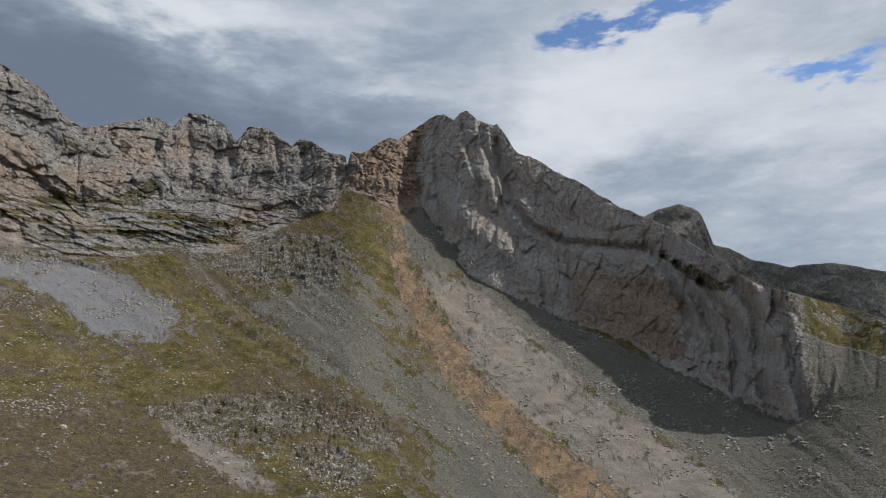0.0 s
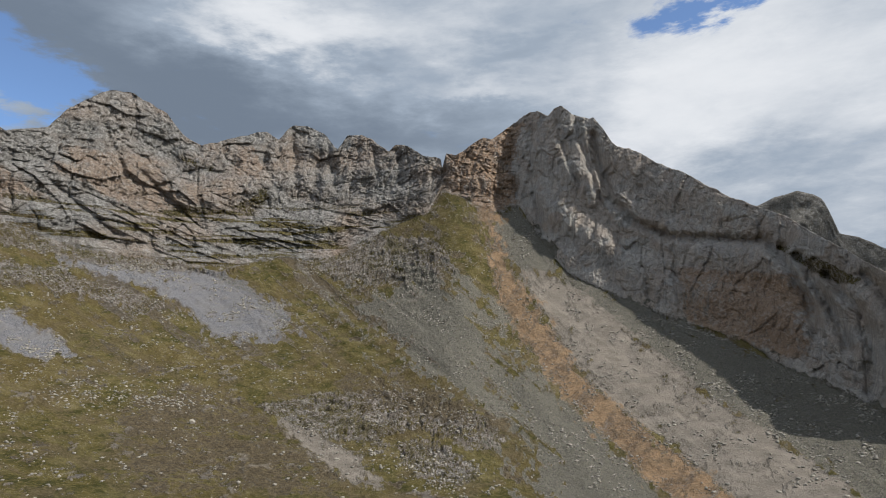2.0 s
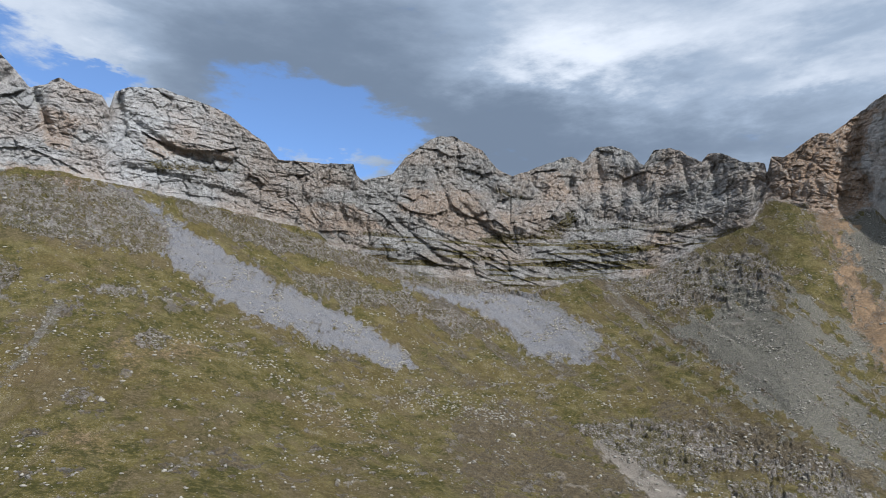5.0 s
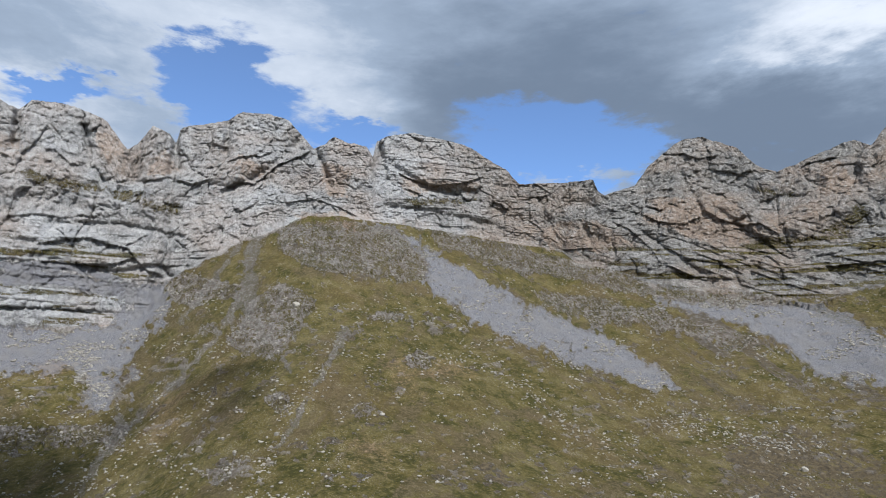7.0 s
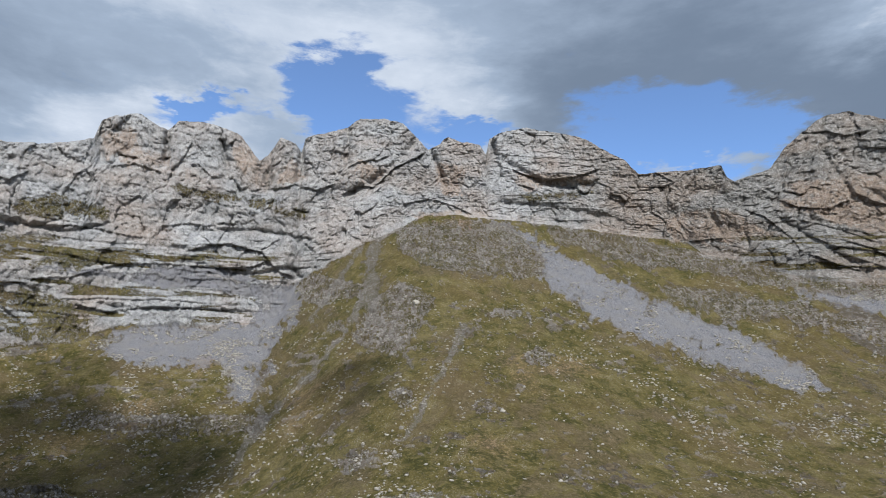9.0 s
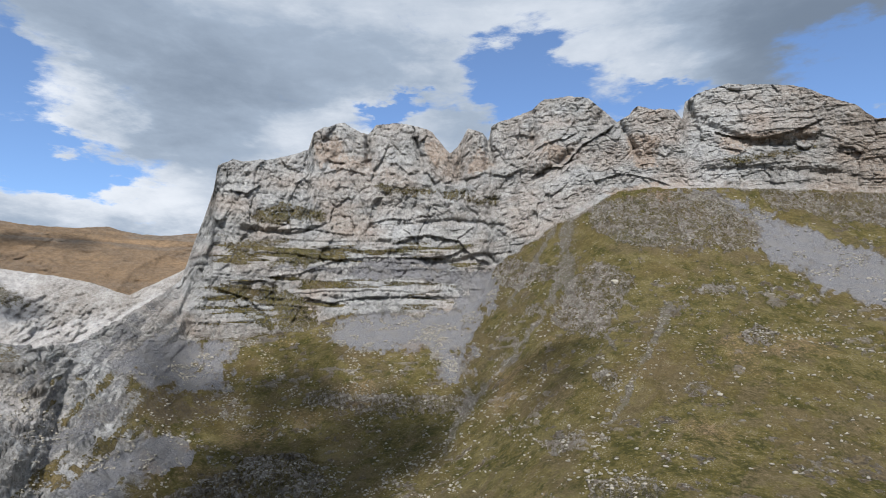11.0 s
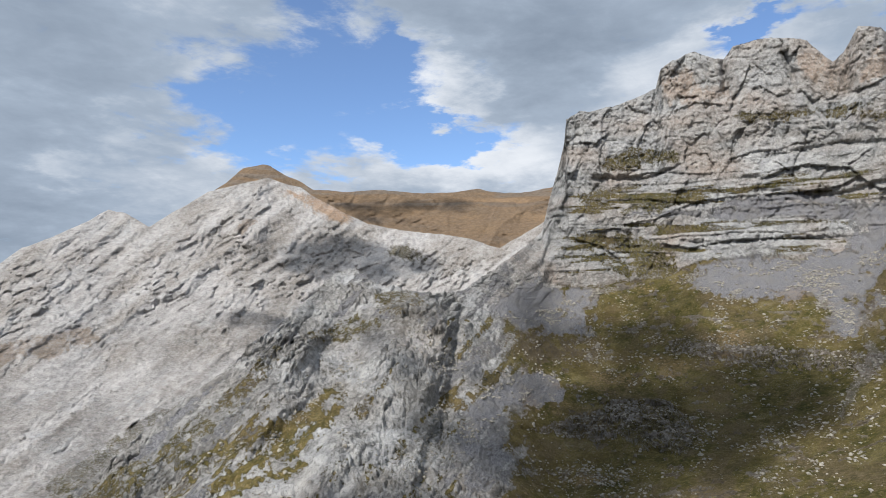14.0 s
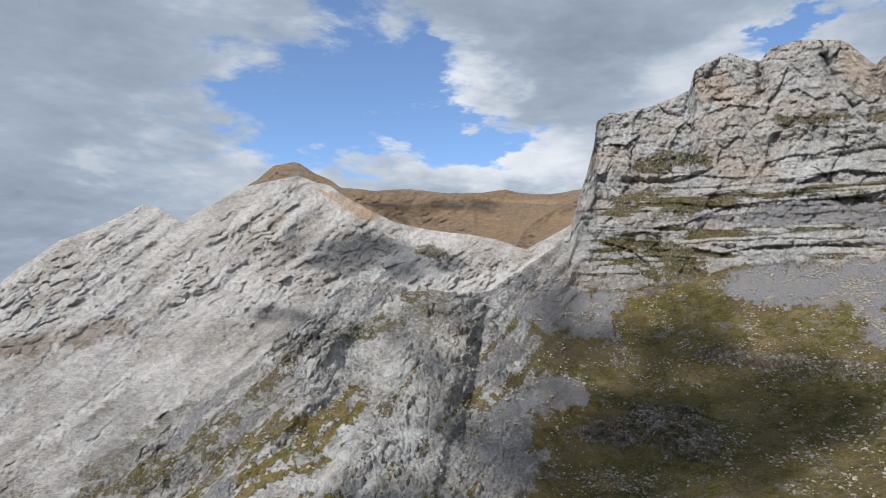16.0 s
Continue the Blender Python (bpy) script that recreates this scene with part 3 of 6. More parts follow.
cover("rock", [
    (13.7, -10.8), (10.7, -10.4), (7.1, -12.4), (6, -14.3), (10.1, -13.8), (13.2, -12.3),
])
cover("warm", [
    (-11.9, 4.6), (-21.2, 3.4), (-21.3, -3.5), (-16.7, -2.1), (-12.3, -0.1),
])
cover("warm", [
    (8.9, 15.7), (1.3, 18.7), (2.4, 14.3), (2.4, 11.1), (5.1, 10.6), (7.8, 12.6),
])
cover("warm", [
    (73.2, 18.2), (70.2, 17.6), (70.3, 14.4), (72.6, 14.9),
])
cover("warm", [
    (75.7, 13.1), (69.7, 13.7), (69.8, 12), (73.7, 12.2),
])
cover("warm", [
    (42.3, 14.5), (35.8, 14.3), (30.8, 8.9), (39.1, 10.7),
])
cover("warm", [
    (50.5, 12.8), (46.7, 12.8), (42.9, 10.2), (49.9, 9.9),
])
cover("warm", [
    (65.4, 17.1), (57.6, 16.6), (58.7, 15.7), (64.8, 15.7),
])
cover("warm", [
    (102.9, 16.9), (101, 15.2), (99.1, 16.3), (100.5, 18.6),
])
cover("warm", [
    (86.8, 18), (84.9, 15.6), (88.5, 15),
])
cover("warm", [
    (80.8, 18.3), (77.9, 16.8), (81.2, 14.7),
])
cover("warm", [
    (28.4, 16), (26.4, 15.8), (26.6, 12.8), (28.6, 13.5),
])
cover("earth", [
    (36.3, -5.7), (31.9, -4.9), (27.9, -6), (21.7, -10.1), (17.2, -14.3), (33.7, -13.7), (36.2, -9.5),
])
cover("earth", [
    (36.9, -6.1), (31.2, -6.6), (25.8, -8.7), (22.3, -11.7), (18.1, -15.1), (36.4, -12.8),
])
cover("earth", [
    (123.3, -5.3), (115.5, -4.3), (109, -5.3), (110.5, -7.3), (120.7, -7.3),
])
cover("earth", [
    (129.1, -2), (124.2, -0.5), (123.3, -4.7), (128.1, -5.7),
])
cover("earth", [
    (131.9, -17), (127.2, -16.2), (126.7, -18.6), (131.4, -18.9),
])
cover("earth", [
    (19.6, -4.7), (14.4, -4.2), (9.4, -6.2), (4.6, -8.1), (3.3, -9.9), (7.1, -10), (14.5, -7.2), (18.6, -6.2),
])
groove(22, 0.45, [
    (-5.2, 16.8), (-5.5, 14.2), (-6.5, 10.8), (-8.6, 8.6), (-11.5, 7.2), (-14.5, 6.8), (-18.9, 6.4), (-20.1, 4.9),
])
groove(9, 0.25, [
    (-11.7, 6.7), (-11.9, 0.4),
])
groove(9, 0.25, [
    (-9.1, 4.6), (-9.3, 2),
])
groove(22, 0.45, [
    (-23, 3.3), (-25.1, 0.4), (-25.7, -3.4), (-25.2, -6.2),
])
groove(22, 0.45, [
    (-25.7, 3.2), (-27.2, 0.4), (-27.2, -3.3), (-27.3, -6.1),
])
groove(22, 0.45, [
    (-27.8, 3.2), (-29.2, -0.6), (-29.7, -5.1), (-30.3, -8.1),
])
groove(22, 0.45, [
    (-21.2, 4.9), (-23.3, 0.4), (-24.1, -2.5),
])
groove(22, 0.45, [
    (-19.9, 5.7), (-21.5, 1.4), (-22.1, -1.5),
])
groove(10, 0.3, [
    (-1.7, 19.2), (-2.3, 16.4), (-3.6, 12.7),
])
groove(10, 0.3, [
    (0.5, 17.9), (0.7, 14.3), (-0.3, 7.9),
])
groove(10, 0.3, [
    (-3.7, 18.6), (-4.7, 14.2), (-5.7, 10.5),
])
groove(10, 0.3, [
    (2.4, 16.9), (2.9, 14.3), (2.1, 11.6),
])
groove(7, 0.2, [
    (99.1, 14.2), (98.3, 12.4), (97.4, 10.3),
])
groove(13, 0.4, [
    (74.6, 20.3), (76.5, 18.2), (79.3, 15.9), (81.2, 14.9),
])
groove(9, 0.25, [
    (95.5, 7.7), (89.6, 6.9), (86.4, 7.7), (84.3, 6.1),
])
groove(7, 0.2, [
    (101.5, 3.7), (99.2, 3.5), (95, 3.7), (89.7, 3.5),
])
groove(7, 0.2, [
    (95, 10.4), (89.6, 10.9), (84.8, 10.3),
])
groove(7, 0.2, [
    (109, 9.7), (104.5, 9.4), (102.4, 10),
])
groove(10, 0.35, [
    (66.6, 18.2), (63.1, 16.2), (59.7, 15.7), (57.7, 15.8),
])
groove(5, 0.3, [
    (66.4, 14.3), (59.9, 13.5), (56.1, 12.5),
])
groove(5, 0.3, [
    (83.6, 14), (83.4, 10.8),
])
groove(5, 0.3, [
    (101.1, 19.1), (100.5, 17), (101.5, 16),
])
groove(8, 0.6, [
    (26.4, 6.6), (24.1, 6.4), (22.5, 6.6),
])
groove(6, 0.25, [
    (42.9, 11.8), (39.1, 8.6), (37.6, 7.5),
])
groove(6, 0.25, [
    (40.2, 11.2), (35.9, 9.1), (33.4, 8),
])
groove(6, 0.25, [
    (35.9, 12.7), (32.8, 10), (30.8, 8.4),
])
groove(6, 0.25, [
    (52.2, 15.4), (50.5, 11.7), (49.9, 10.7),
])
groove(6, 0.25, [
    (48.1, 12.8), (47.2, 10.7),
])
groove(6, 0.25, [
    (39, 16.5), (37.5, 12.8), (35.9, 11.7),
])
groove(8, 0.35, [
    (25.4, 17.2), (26, 14.3), (24.7, 12.2),
])
groove(8, 0.35, [
    (20.7, 15.8), (21.3, 12.9),
])
groove(8, 0.35, [
    (20.1, 16.7), (19.5, 12.7),
])
groove(8, 0.35, [
    (15.7, 16.1), (15.5, 13.7),
])
groove(8, 0.35, [
    (13.3, 15.7), (13.1, 13),
])
groove(8, 0.35, [
    (23.4, 17), (23, 12.6),
])
groove(16, 0.3, [
    (86, 18.9), (85.6, 16.1),
])
groove(16, 0.3, [
    (81.7, 20.7), (81.7, 18),
])
groove(16, 0.3, [
    (73.6, 19.1), (72.1, 15.9),
])
groove(16, 0.3, [
    (67.8, 20.5), (67, 17.7),
])
groove(16, 0.3, [
    (89.2, 17.9), (89, 15.6),
])
groove(16, 0.3, [
    (93.1, 18.4), (92.5, 16.4),
])
groove(15, 0.3, [
    (97.7, 18.9), (97.8, 16.1),
])
groove(15, 0.3, [
    (103.1, 18.4), (102.6, 15.4),
])
groove(15, 0.3, [
    (88.7, 18.8), (88.9, 14.6),
])
groove(15, 0.3, [
    (85.9, 18.5), (86.2, 15.6),
])
cover("far_ochre", [
    (158.7, -3.9), (153, -2.8), (152.4, -4.3), (156.7, -5.4), (161.9, -5.8), (163.4, -4.5),
])
cover("far_ochre", [
    (142.1, 6.1), (139.9, 6.5), (140.2, 5.4), (142, 5),
])
cover("far_scree", [
    (144.4, -6.7), (141.5, -2.8), (138.5, -0.8), (136.4, 1.8), (138, -2.9), (142.5, -7.3), (147.2, -10.3),
])
cover("far_scree", [
    (159.1, -3), (155.1, -2.3), (152.6, -2.9), (155.9, -4.1), (159.1, -4.3),
])
cover("far_scree", [
    (150.9, -2.5), (145.4, -1.6), (143, -2.7), (147.2, -6.5), (150.9, -6.3),
])
cover("far_scree", [
    (162.6, -5.4), (157.1, -6.3), (150.9, -6.3), (155.1, -9.6), (162.5, -10.3),
])
cover("far_grass", [
    (128.4, 3.8), (125.8, 4), (125.3, 3), (127.9, 2.7),
])
cover("far_grass", [
    (157, -15.3), (149.9, -11), (145.4, -9), (149.5, -12.9), (154.2, -16.6),
])
cover("far_warm", [
    (138.4, 9.1), (134.2, 8.1), (131.1, 6), (133.2, 6.3), (136.3, 8.1),
])
streak("gravel", 0.8, [
    (78.7, 10.9), (79, 7.5), (78.6, 3.9), (77.2, 1.8),
])
streak("gravel", 0.4, [
    (79.1, 6.5), (81.3, 1.8), (84.5, -2.3), (88.2, -6.4),
])
streak("gravel", 0.4, [
    (70.3, 2.7), (71.4, -0.3), (73.5, -4.2), (75.6, -8.1),
])
streak("gravel", 0.4, [
    (88.6, -2.3), (88.2, -5.4), (90.3, -10.3),
])
streak("gravel", 0.3, [
    (79.7, 10.2), (82.2, 6.6), (84.4, 2.9),
])
streak("gravel", 0.3, [
    (76, 6.4), (76.7, 1.8), (74.8, -1.3),
])
streak("gravel", 0.35, [
    (22.6, 5.3), (19.5, 2), (15.4, -2.2),
])
streak("gravel", 0.35, [
    (17.8, 5.2), (14.2, 0.9), (11.3, -3.3),
])
streak("gravel", 0.35, [
    (29.5, 4.3), (26.9, 3.2), (23.7, 0),
])
streak("gravel", 0.07, [
    (55.4, -9.3), (53.4, -8.7), (51.6, -8.2), (49, -7.4), (46.1, -7.2),
])
streak("gravel", 0.07, [
    (55.3, -10.9), (51.5, -9.8), (46.1, -8.7), (44, -8.5),
])
streak("scree", 0.35, [
    (108.3, 5.9), (104.4, 6.3), (100.3, 6.1),
])
streak("scree", 0.35, [
    (98.2, 6.6), (93.9, 7.2), (89.6, 6.4),
])
streak("scree", 0.35, [
    (100.3, 5.4), (95, 5.1),
])
streak("scree", 0.5, [
    (138.5, -2.9), (142.5, -6.8), (146.3, -10.4), (149.5, -13.8),
])
streak("scree", 0.5, [
    (131.2, -5.1), (134.4, -10.1), (138.5, -14.8),
])
streak("grass", 0.75, [
    (138.5, -5.9), (142.5, -10.2), (146.7, -13.6), (151.6, -17),
])
streak("grass", 0.75, [
    (133.9, -9.7), (138.5, -14.3), (143.4, -16.7),
])
streak("grass", 0.75, [
    (130.1, -3.6), (134.9, -5),
])
streak("grass", 0.75, [
    (143, -13.5), (147.2, -16.3),
])
streak("rock", 0.5, [
    (149.5, -11.1), (145.4, -9), (140.5, -5.3),
])
streak("rock", 0.5, [
    (122.1, -1.1), (124.4, -6.3), (123.4, -13.4), (124.6, -19),
])
streak("grass", 0.35, [
    (27, 6.2), (22.9, 2.9), (17.1, -1),
])
streak("grass", 0.35, [
    (22.5, 4.9), (18.7, 1.5), (13.7, -2.5),
])
streak("grass", 0.35, [
    (17.3, 4), (12.7, 0.5), (7.5, -3.6),
])
streak("grass", 0.35, [
    (13.9, 5.7), (9.7, 1.5), (6.5, -0.5),
])
streak("grass", 0.6, [
    (148.1, -13.9), (145.2, -11.8), (142.7, -9.8), (140.4, -7.9), (139.1, -6.7),
])
streak("grass", 0.6, [
    (146.6, -14.8), (143.2, -13.9), (140.2, -13.2), (137.1, -12.1),
])
streak("grass", 0.6, [
    (153.5, -11.8), (151.5, -11), (149.7, -10.3),
])
streak("grass", 0.6, [
    (156.5, -17.2), (154, -16.1), (151.3, -15.4),
])
streak("grass", 0.6, [
    (152.4, -17.4), (150.6, -15.9), (149, -14.5),
])
streak("grass", 0.45, [
    (135.5, -4.7), (133.3, -4), (131.2, -3.2),
])
streak("grass", 0.45, [
    (137.1, -14.5), (134.5, -12.5), (133.1, -10.8),
])
streak("grass", 0.45, [
    (143.3, -17.8), (139.2, -16.1), (136.1, -15.6),
])
streak("grass", 0.45, [
    (129.5, -3.7), (128.4, -2.1), (126.8, -0.5),
])
ledge(9, 0.7, [
    (82.2, 14.5), (80.6, 15.6), (79, 15.5), (77.1, 17.4), (73.9, 19),
])
ledge(6, 0.6, [
    (81.7, 17.2), (80.6, 17.8), (78.6, 18.1), (77.4, 18.6),
])
ledge(8, 0.5, [
    (95.5, 8.6), (93.9, 9.2), (91.8, 9.6), (90.8, 9.3), (89, 9), (87.9, 7.7),
])
ledge(4, 0.5, [
    (98, 10.4), (95.4, 11.1), (93.9, 10.9), (92.6, 11.3), (91.2, 11.3),
])
bench(6, 0.9, [
    (98.3, 12.9), (96.2, 13.1), (94.5, 13.3), (90.8, 12.9), (88.7, 12.5), (87.4, 12.4), (83.7, 12.6),
])
ledge(5, 0.5, [
    (89.1, 14.6), (87.6, 14.9), (86.4, 15.3), (84.5, 14.9), (82.5, 15.7),
])
ledge(5, 0.4, [
    (96, 16.1), (95, 16.2), (93.8, 15.3), (92.6, 15.5),
])
ledge(8, 0.8, [
    (65.8, 17.5), (64.2, 16.8), (62, 16.3), (59.6, 16.5), (57.1, 17.2),
])
bench(5, 0.7, [
    (67, 14.7), (64.1, 14.9), (60.9, 14.6), (57.8, 14.8),
])
ledge(4, 0.4, [
    (76.4, 13.9), (74.9, 14.4), (73.2, 14.6), (70.1, 13.5), (69, 12.9),
])
bench(4, 0.4, [
    (74.9, 12.8), (71.3, 13.1), (68.8, 12.6), (65.4, 11.9),
])
ledge(4, 0.35, [
    (62.5, 11.7), (59.9, 11.2), (57.3, 10.9), (54.2, 10.6), (50.6, 10.1), (46.6, 10.3),
])
ledge(5, 0.5, [
    (54.1, 16.3), (52.3, 16.4), (50.5, 15.3),
])
ledge(6, 0.6, [
    (42.9, 13.3), (41.1, 12.3), (39, 12), (37.4, 12.6),
])
ledge(6, 0.6, [
    (37.6, 13.3), (35.9, 12.1), (34.3, 11.5), (33, 11.6), (31.7, 10.6), (31.1, 9.2),
])
ledge(4, 0.35, [
    (41.4, 11.4), (38.5, 10.3), (36.1, 9.1), (33.5, 7.8),
])
ledge(4, 0.35, [
    (41, 10.2), (39, 9), (36.2, 8.4), (34.2, 7.2),
])
ledge(5, 0.4, [
    (45.4, 12.7), (43.7, 11.8), (41.9, 10), (41, 8.3),
])
ledge(4, 0.35, [
    (35.1, 11.4), (33.1, 10.6), (31.6, 8.9), (30.7, 8.3),
])
ledge(4, 0.35, [
    (40.6, 8.5), (38.2, 7.2), (36.3, 6.8),
])
ledge(5, 0.4, [
    (40.8, 18.3), (38.7, 18.1), (37.3, 17.5), (35.5, 17.7),
])
ledge(6, 0.5, [
    (28.6, 7.6), (25.1, 7.8), (22, 7.1),
])
ledge(6, 0.4, [
    (35.2, 6.7), (32.1, 5.5), (29.5, 5.4),
])
ledge(5, 0.4, [
    (34.2, 5.6), (29.7, 4.4), (27.6, 5.1),
])
ledge(5, 0.3, [
    (41.2, 8.7), (38.6, 7.4), (35.2, 7),
])
ledge(7, 0.5, [
    (110.5, 13.1), (108.8, 12.8), (107.4, 13.9),
])
ledge(6, 0.4, [
    (112, 10.9), (111.2, 10.3), (110.2, 10.7),
])
ledge(4, 0.35, [
    (106.2, 9.7), (104.1, 9.9), (102.1, 9.8), (99.4, 9.5), (98.2, 9.4),
])
ledge(7, 0.45, [
    (95.5, 7.3), (92.4, 7.4), (89.7, 7.6), (88.5, 8.2), (87.3, 7.2), (85.7, 6.7),
])
ledge(4, 0.35, [
    (97, 9), (93.4, 9.4), (90, 9.4),
])
ledge(4, 0.3, [
    (104.7, 7.6), (102, 7.2), (99.4, 7.1),
])
ledge(5, 0.35, [
    (102.2, 14.9), (100.1, 15.6), (97.7, 15.1),
])
ledge(6, 0.35, [
    (103.7, 3.7), (100.9, 3.1), (97.8, 3.7), (94.2, 3.7), (90.7, 3.7),
])
ledge(4, 0.3, [
    (110, 4.8), (107.1, 5.1), (105.9, 4.7),
])
ledge(4, 0.3, [
    (111.3, 4.4), (108.7, 3.6), (106.7, 2.1),
])
ledge(4, 0.3, [
    (106.8, 5.4), (103.8, 5.8), (100.3, 7.2), (96.4, 7.4), (90.6, 7.4),
])
bench(4, 0.3, [
    (111.3, 5.8), (106.8, 6.2), (103.4, 6.1),
])
groove(14, 0.35, [
    (113.5, 1.7), (112.9, -0.2), (112.3, -0.4),
])
ledge(1.8, 0.3, [
    (113.1, -13), (108.3, -12.6), (102.9, -12.5),
])
ledge(1.8, 0.3, [
    (109.8, -11), (106.4, -10.2), (103.4, -10.5), (100.9, -11.1),
])
ledge(1.8, 0.25, [
    (110.8, -13.5), (106.8, -13.2), (102.7, -12.9),
])
ledge(1.8, 0.25, [
    (106.5, -14.6), (104.5, -14.3), (102.2, -14.6),
])
ledge(1.8, 0.25, [
    (116.7, -12.7), (114.7, -13), (112.8, -13.2),
])
cover("scree", [
    (122.7, -15.3), (122.3, -13.5), (120.1, -11.5), (118, -10.1), (115.9, -8.2), (114.9, -8), (114.6, -9),
    (112, -9.2), (111.3, -10), (112.7, -10.7), (114.6, -10.5), (117.3, -10.4), (118.8, -12.4), (119.9, -14.4),
    (121.3, -15.4),
])
cover("warm", [
    (73.3, 16.9), (72, 17.2), (71.3, 15.2), (72.7, 15),
])
cover("warm", [
    (51.8, 12.2), (48.5, 12.8), (47.8, 10.8), (51.3, 10.3),
])
cover("warm", [
    (33.1, 12.6), (31.1, 12.2), (31.1, 10.6), (32.6, 11),
])
cover("warm", [
    (28.1, 15.1), (27.1, 15.2), (27.2, 13.7), (28.2, 13.6),
])
cover("warm", [
    (42.9, 13.2), (37.9, 12.6), (36, 11.5), (37.3, 10.9), (41.8, 12.2),
])
cover("warm", [
    (102.9, 18), (99.6, 17.1), (98.3, 15.9), (100.1, 15.6), (102.5, 15.5),
])
cover("warm", [
    (92.4, 18.4), (90.6, 18.1), (89.9, 16.3), (91.8, 16.3),
])
cover("grass", [
    (34.4, 14.8), (32, 14.3), (29.6, 13.6), (30.3, 13.2), (32.8, 14),
])
cover("grass", [
    (28, 10.8), (26, 12.5), (25, 11.9), (26.6, 10.2), (29.5, 10.3),
])
spine(16, 1.9, [
    (129.7, -6.5), (130.5, -10.1), (133, -14.4), (134.9, -17.2),
])
spine(8, 1.0, [
    (132.5, 1.4), (127.9, -1.5), (125.3, -3.1), (122.6, -4.3),
])
spine(12, 1.4, [
    (137.3, -4.9), (141.6, -9.3), (147.1, -13.7), (151.8, -16.8),
])
spine(7, .8, [
    (134.2, -3.6), (136.5, -7), (139.2, -9.9),
])
spine(9, 1.2, [
    (123.1, -4.3), (123.9, -7.5), (125.2, -11),
])
spine(-14, .55, [
    (121.5, -2.7), (122.2, -6.9), (123, -11), (124.6, -14.9), (125.6, -18.5),
])
spine(-9, .8, [
    (134.6, -9.5), (137.1, -12.2), (141, -15.5), (143.8, -17.8),
])
spine(-8, .7, [
    (135.3, -2.9), (139.2, -6.9), (143.5, -10.5), (147.6, -14.2),
])
spine(-8, .7, [
    (133.1, -9), (135.2, -7), (133.2, -4.9),
])
spine(-7, .9, [
    (126.7, -15), (129.8, -17.1), (132.9, -18.4),
])
spine(-8, .6, [
    (122.6, -1.8), (122.6, -4.4), (123.6, -8.5), (124.1, -11.2),
])
spine(-3, .5, [
    (78.7, 9.7), (78.9, 5.7), (81.4, 0.6), (86.7, -4.9),
])
spine(-3, .45, [
    (70.7, 1.8), (71.5, -2.8), (75.2, -8),
])
spine(3, .8, [
    (74, 6.9), (74.7, 1.7), (76.4, -4.2),
])
spine(5, 1.6, [
    (73, 8), (68.7, 3.9), (62.3, -0.2), (55, -4.1), (47.1, -7.8),
])
spine(-4, 1.2, [
    (61.9, 8.8), (54.9, 4.1), (44.9, -1), (38.1, -2.7),
])
spine(-5, 1.0, [
    (85.9, 6.3), (87.7, 1.5), (89.3, -3.1),
])
spine(-3, .5, [
    (27.1, 6.3), (20.8, 0.9), (14.2, -3.3),
])
spine(-3, .5, [
    (22.9, 5.4), (17.3, 0.9), (9.5, -4.4),
])
spine(3, .6, [
    (24.8, 5.9), (19.3, 0.9), (12.1, -4.3),
])
spine(-4, .7, [
    (5.8, 4), (0.6, -3.4), (-4.5, -9.4), (-11.2, -14.8),
])
spine(4, .9, [
    (9.6, 4), (3.7, -3.4), (-1.4, -10.4), (-5.3, -15.1),
])
spine(4, 1.0, [
    (0.5, 1.8), (-6.6, -5.4), (-16, -11.3), (-24.3, -14.4),
])
cover("rock", [
    (62.5, 12.2), (54.9, 10.8), (44.6, 8), (39.8, 6.8), (43.2, 5.9), (49.7, 7.6), (56.5, 8.8), (61.4, 10.4),
])
cover("rock", [
    (76.5, 6.8), (72.9, 4.9), (74.7, 0.7), (78.5, -0.3), (80.5, 1.6), (78.8, 4.7),
])
cover("rock", [
    (40.7, 6.9), (35.8, 6.3), (34.1, 4.8), (37.6, 4.9), (40.8, 5.7),
])
row_of_stones([
    (60.2, -0.1), (57.1, -0.1), (56.5, -0.9), (59.1, -0.9),
])
row_of_stones([
    (52.9, -2.6), (50, -5.5), (47.1, -7.3),
])
row_of_stones([
    (41.4, -5.7), (37.9, -5.9), (32.1, -6.2), (28.4, -6.6),
])
row_of_stones([
    (47, -3), (42.2, -3.8), (37.8, -4.8), (34, -4.4),
])
row_of_stones([
    (66.6, 3.7), (64.5, 4), (62.3, 3.2),
])
row_of_stones([
    (63.3, 0.3), (61.8, -0.7), (63.3, -1.2),
])
row_of_stones([
    (76.4, -3.3), (74.4, -4.2), (75.3, -5),
])
row_of_stones([
    (71.8, -7.6), (70.7, -9.5), (72.1, -10.9),
])
row_of_stones([
    (79.8, -9.2), (77.9, -9.3), (80.6, -10.5),
])
row_of_stones([
    (92.5, -6.4), (89.8, -6.1), (86.1, -6.5), (82.7, -5.7),
])
row_of_stones([
    (95.5, -2.1), (92.9, -1.7), (90.2, -2.6),
])
row_of_stones([
    (115.4, -15.7), (111.1, -16.8), (106.5, -17.8), (109.7, -16.3), (113.5, -17.9),
])
row_of_stones([
    (108.4, -7.8), (103.9, -6.7), (99.7, -6.8),
])
row_of_stones([
    (109.4, -10.2), (106.3, -11.5), (108.6, -12.8),
])
row_of_stones([
    (115.9, -3.1), (112, -2.9), (109.1, -3.4),
])
row_of_stones([
    (123.2, -3.8), (123, -6.9), (123.6, -10.5), (124.5, -14), (125.7, -17.8),
])
row_of_stones([
    (122.4, -4.9), (122.5, -7.9), (122.9, -11), (124, -14.9),
])
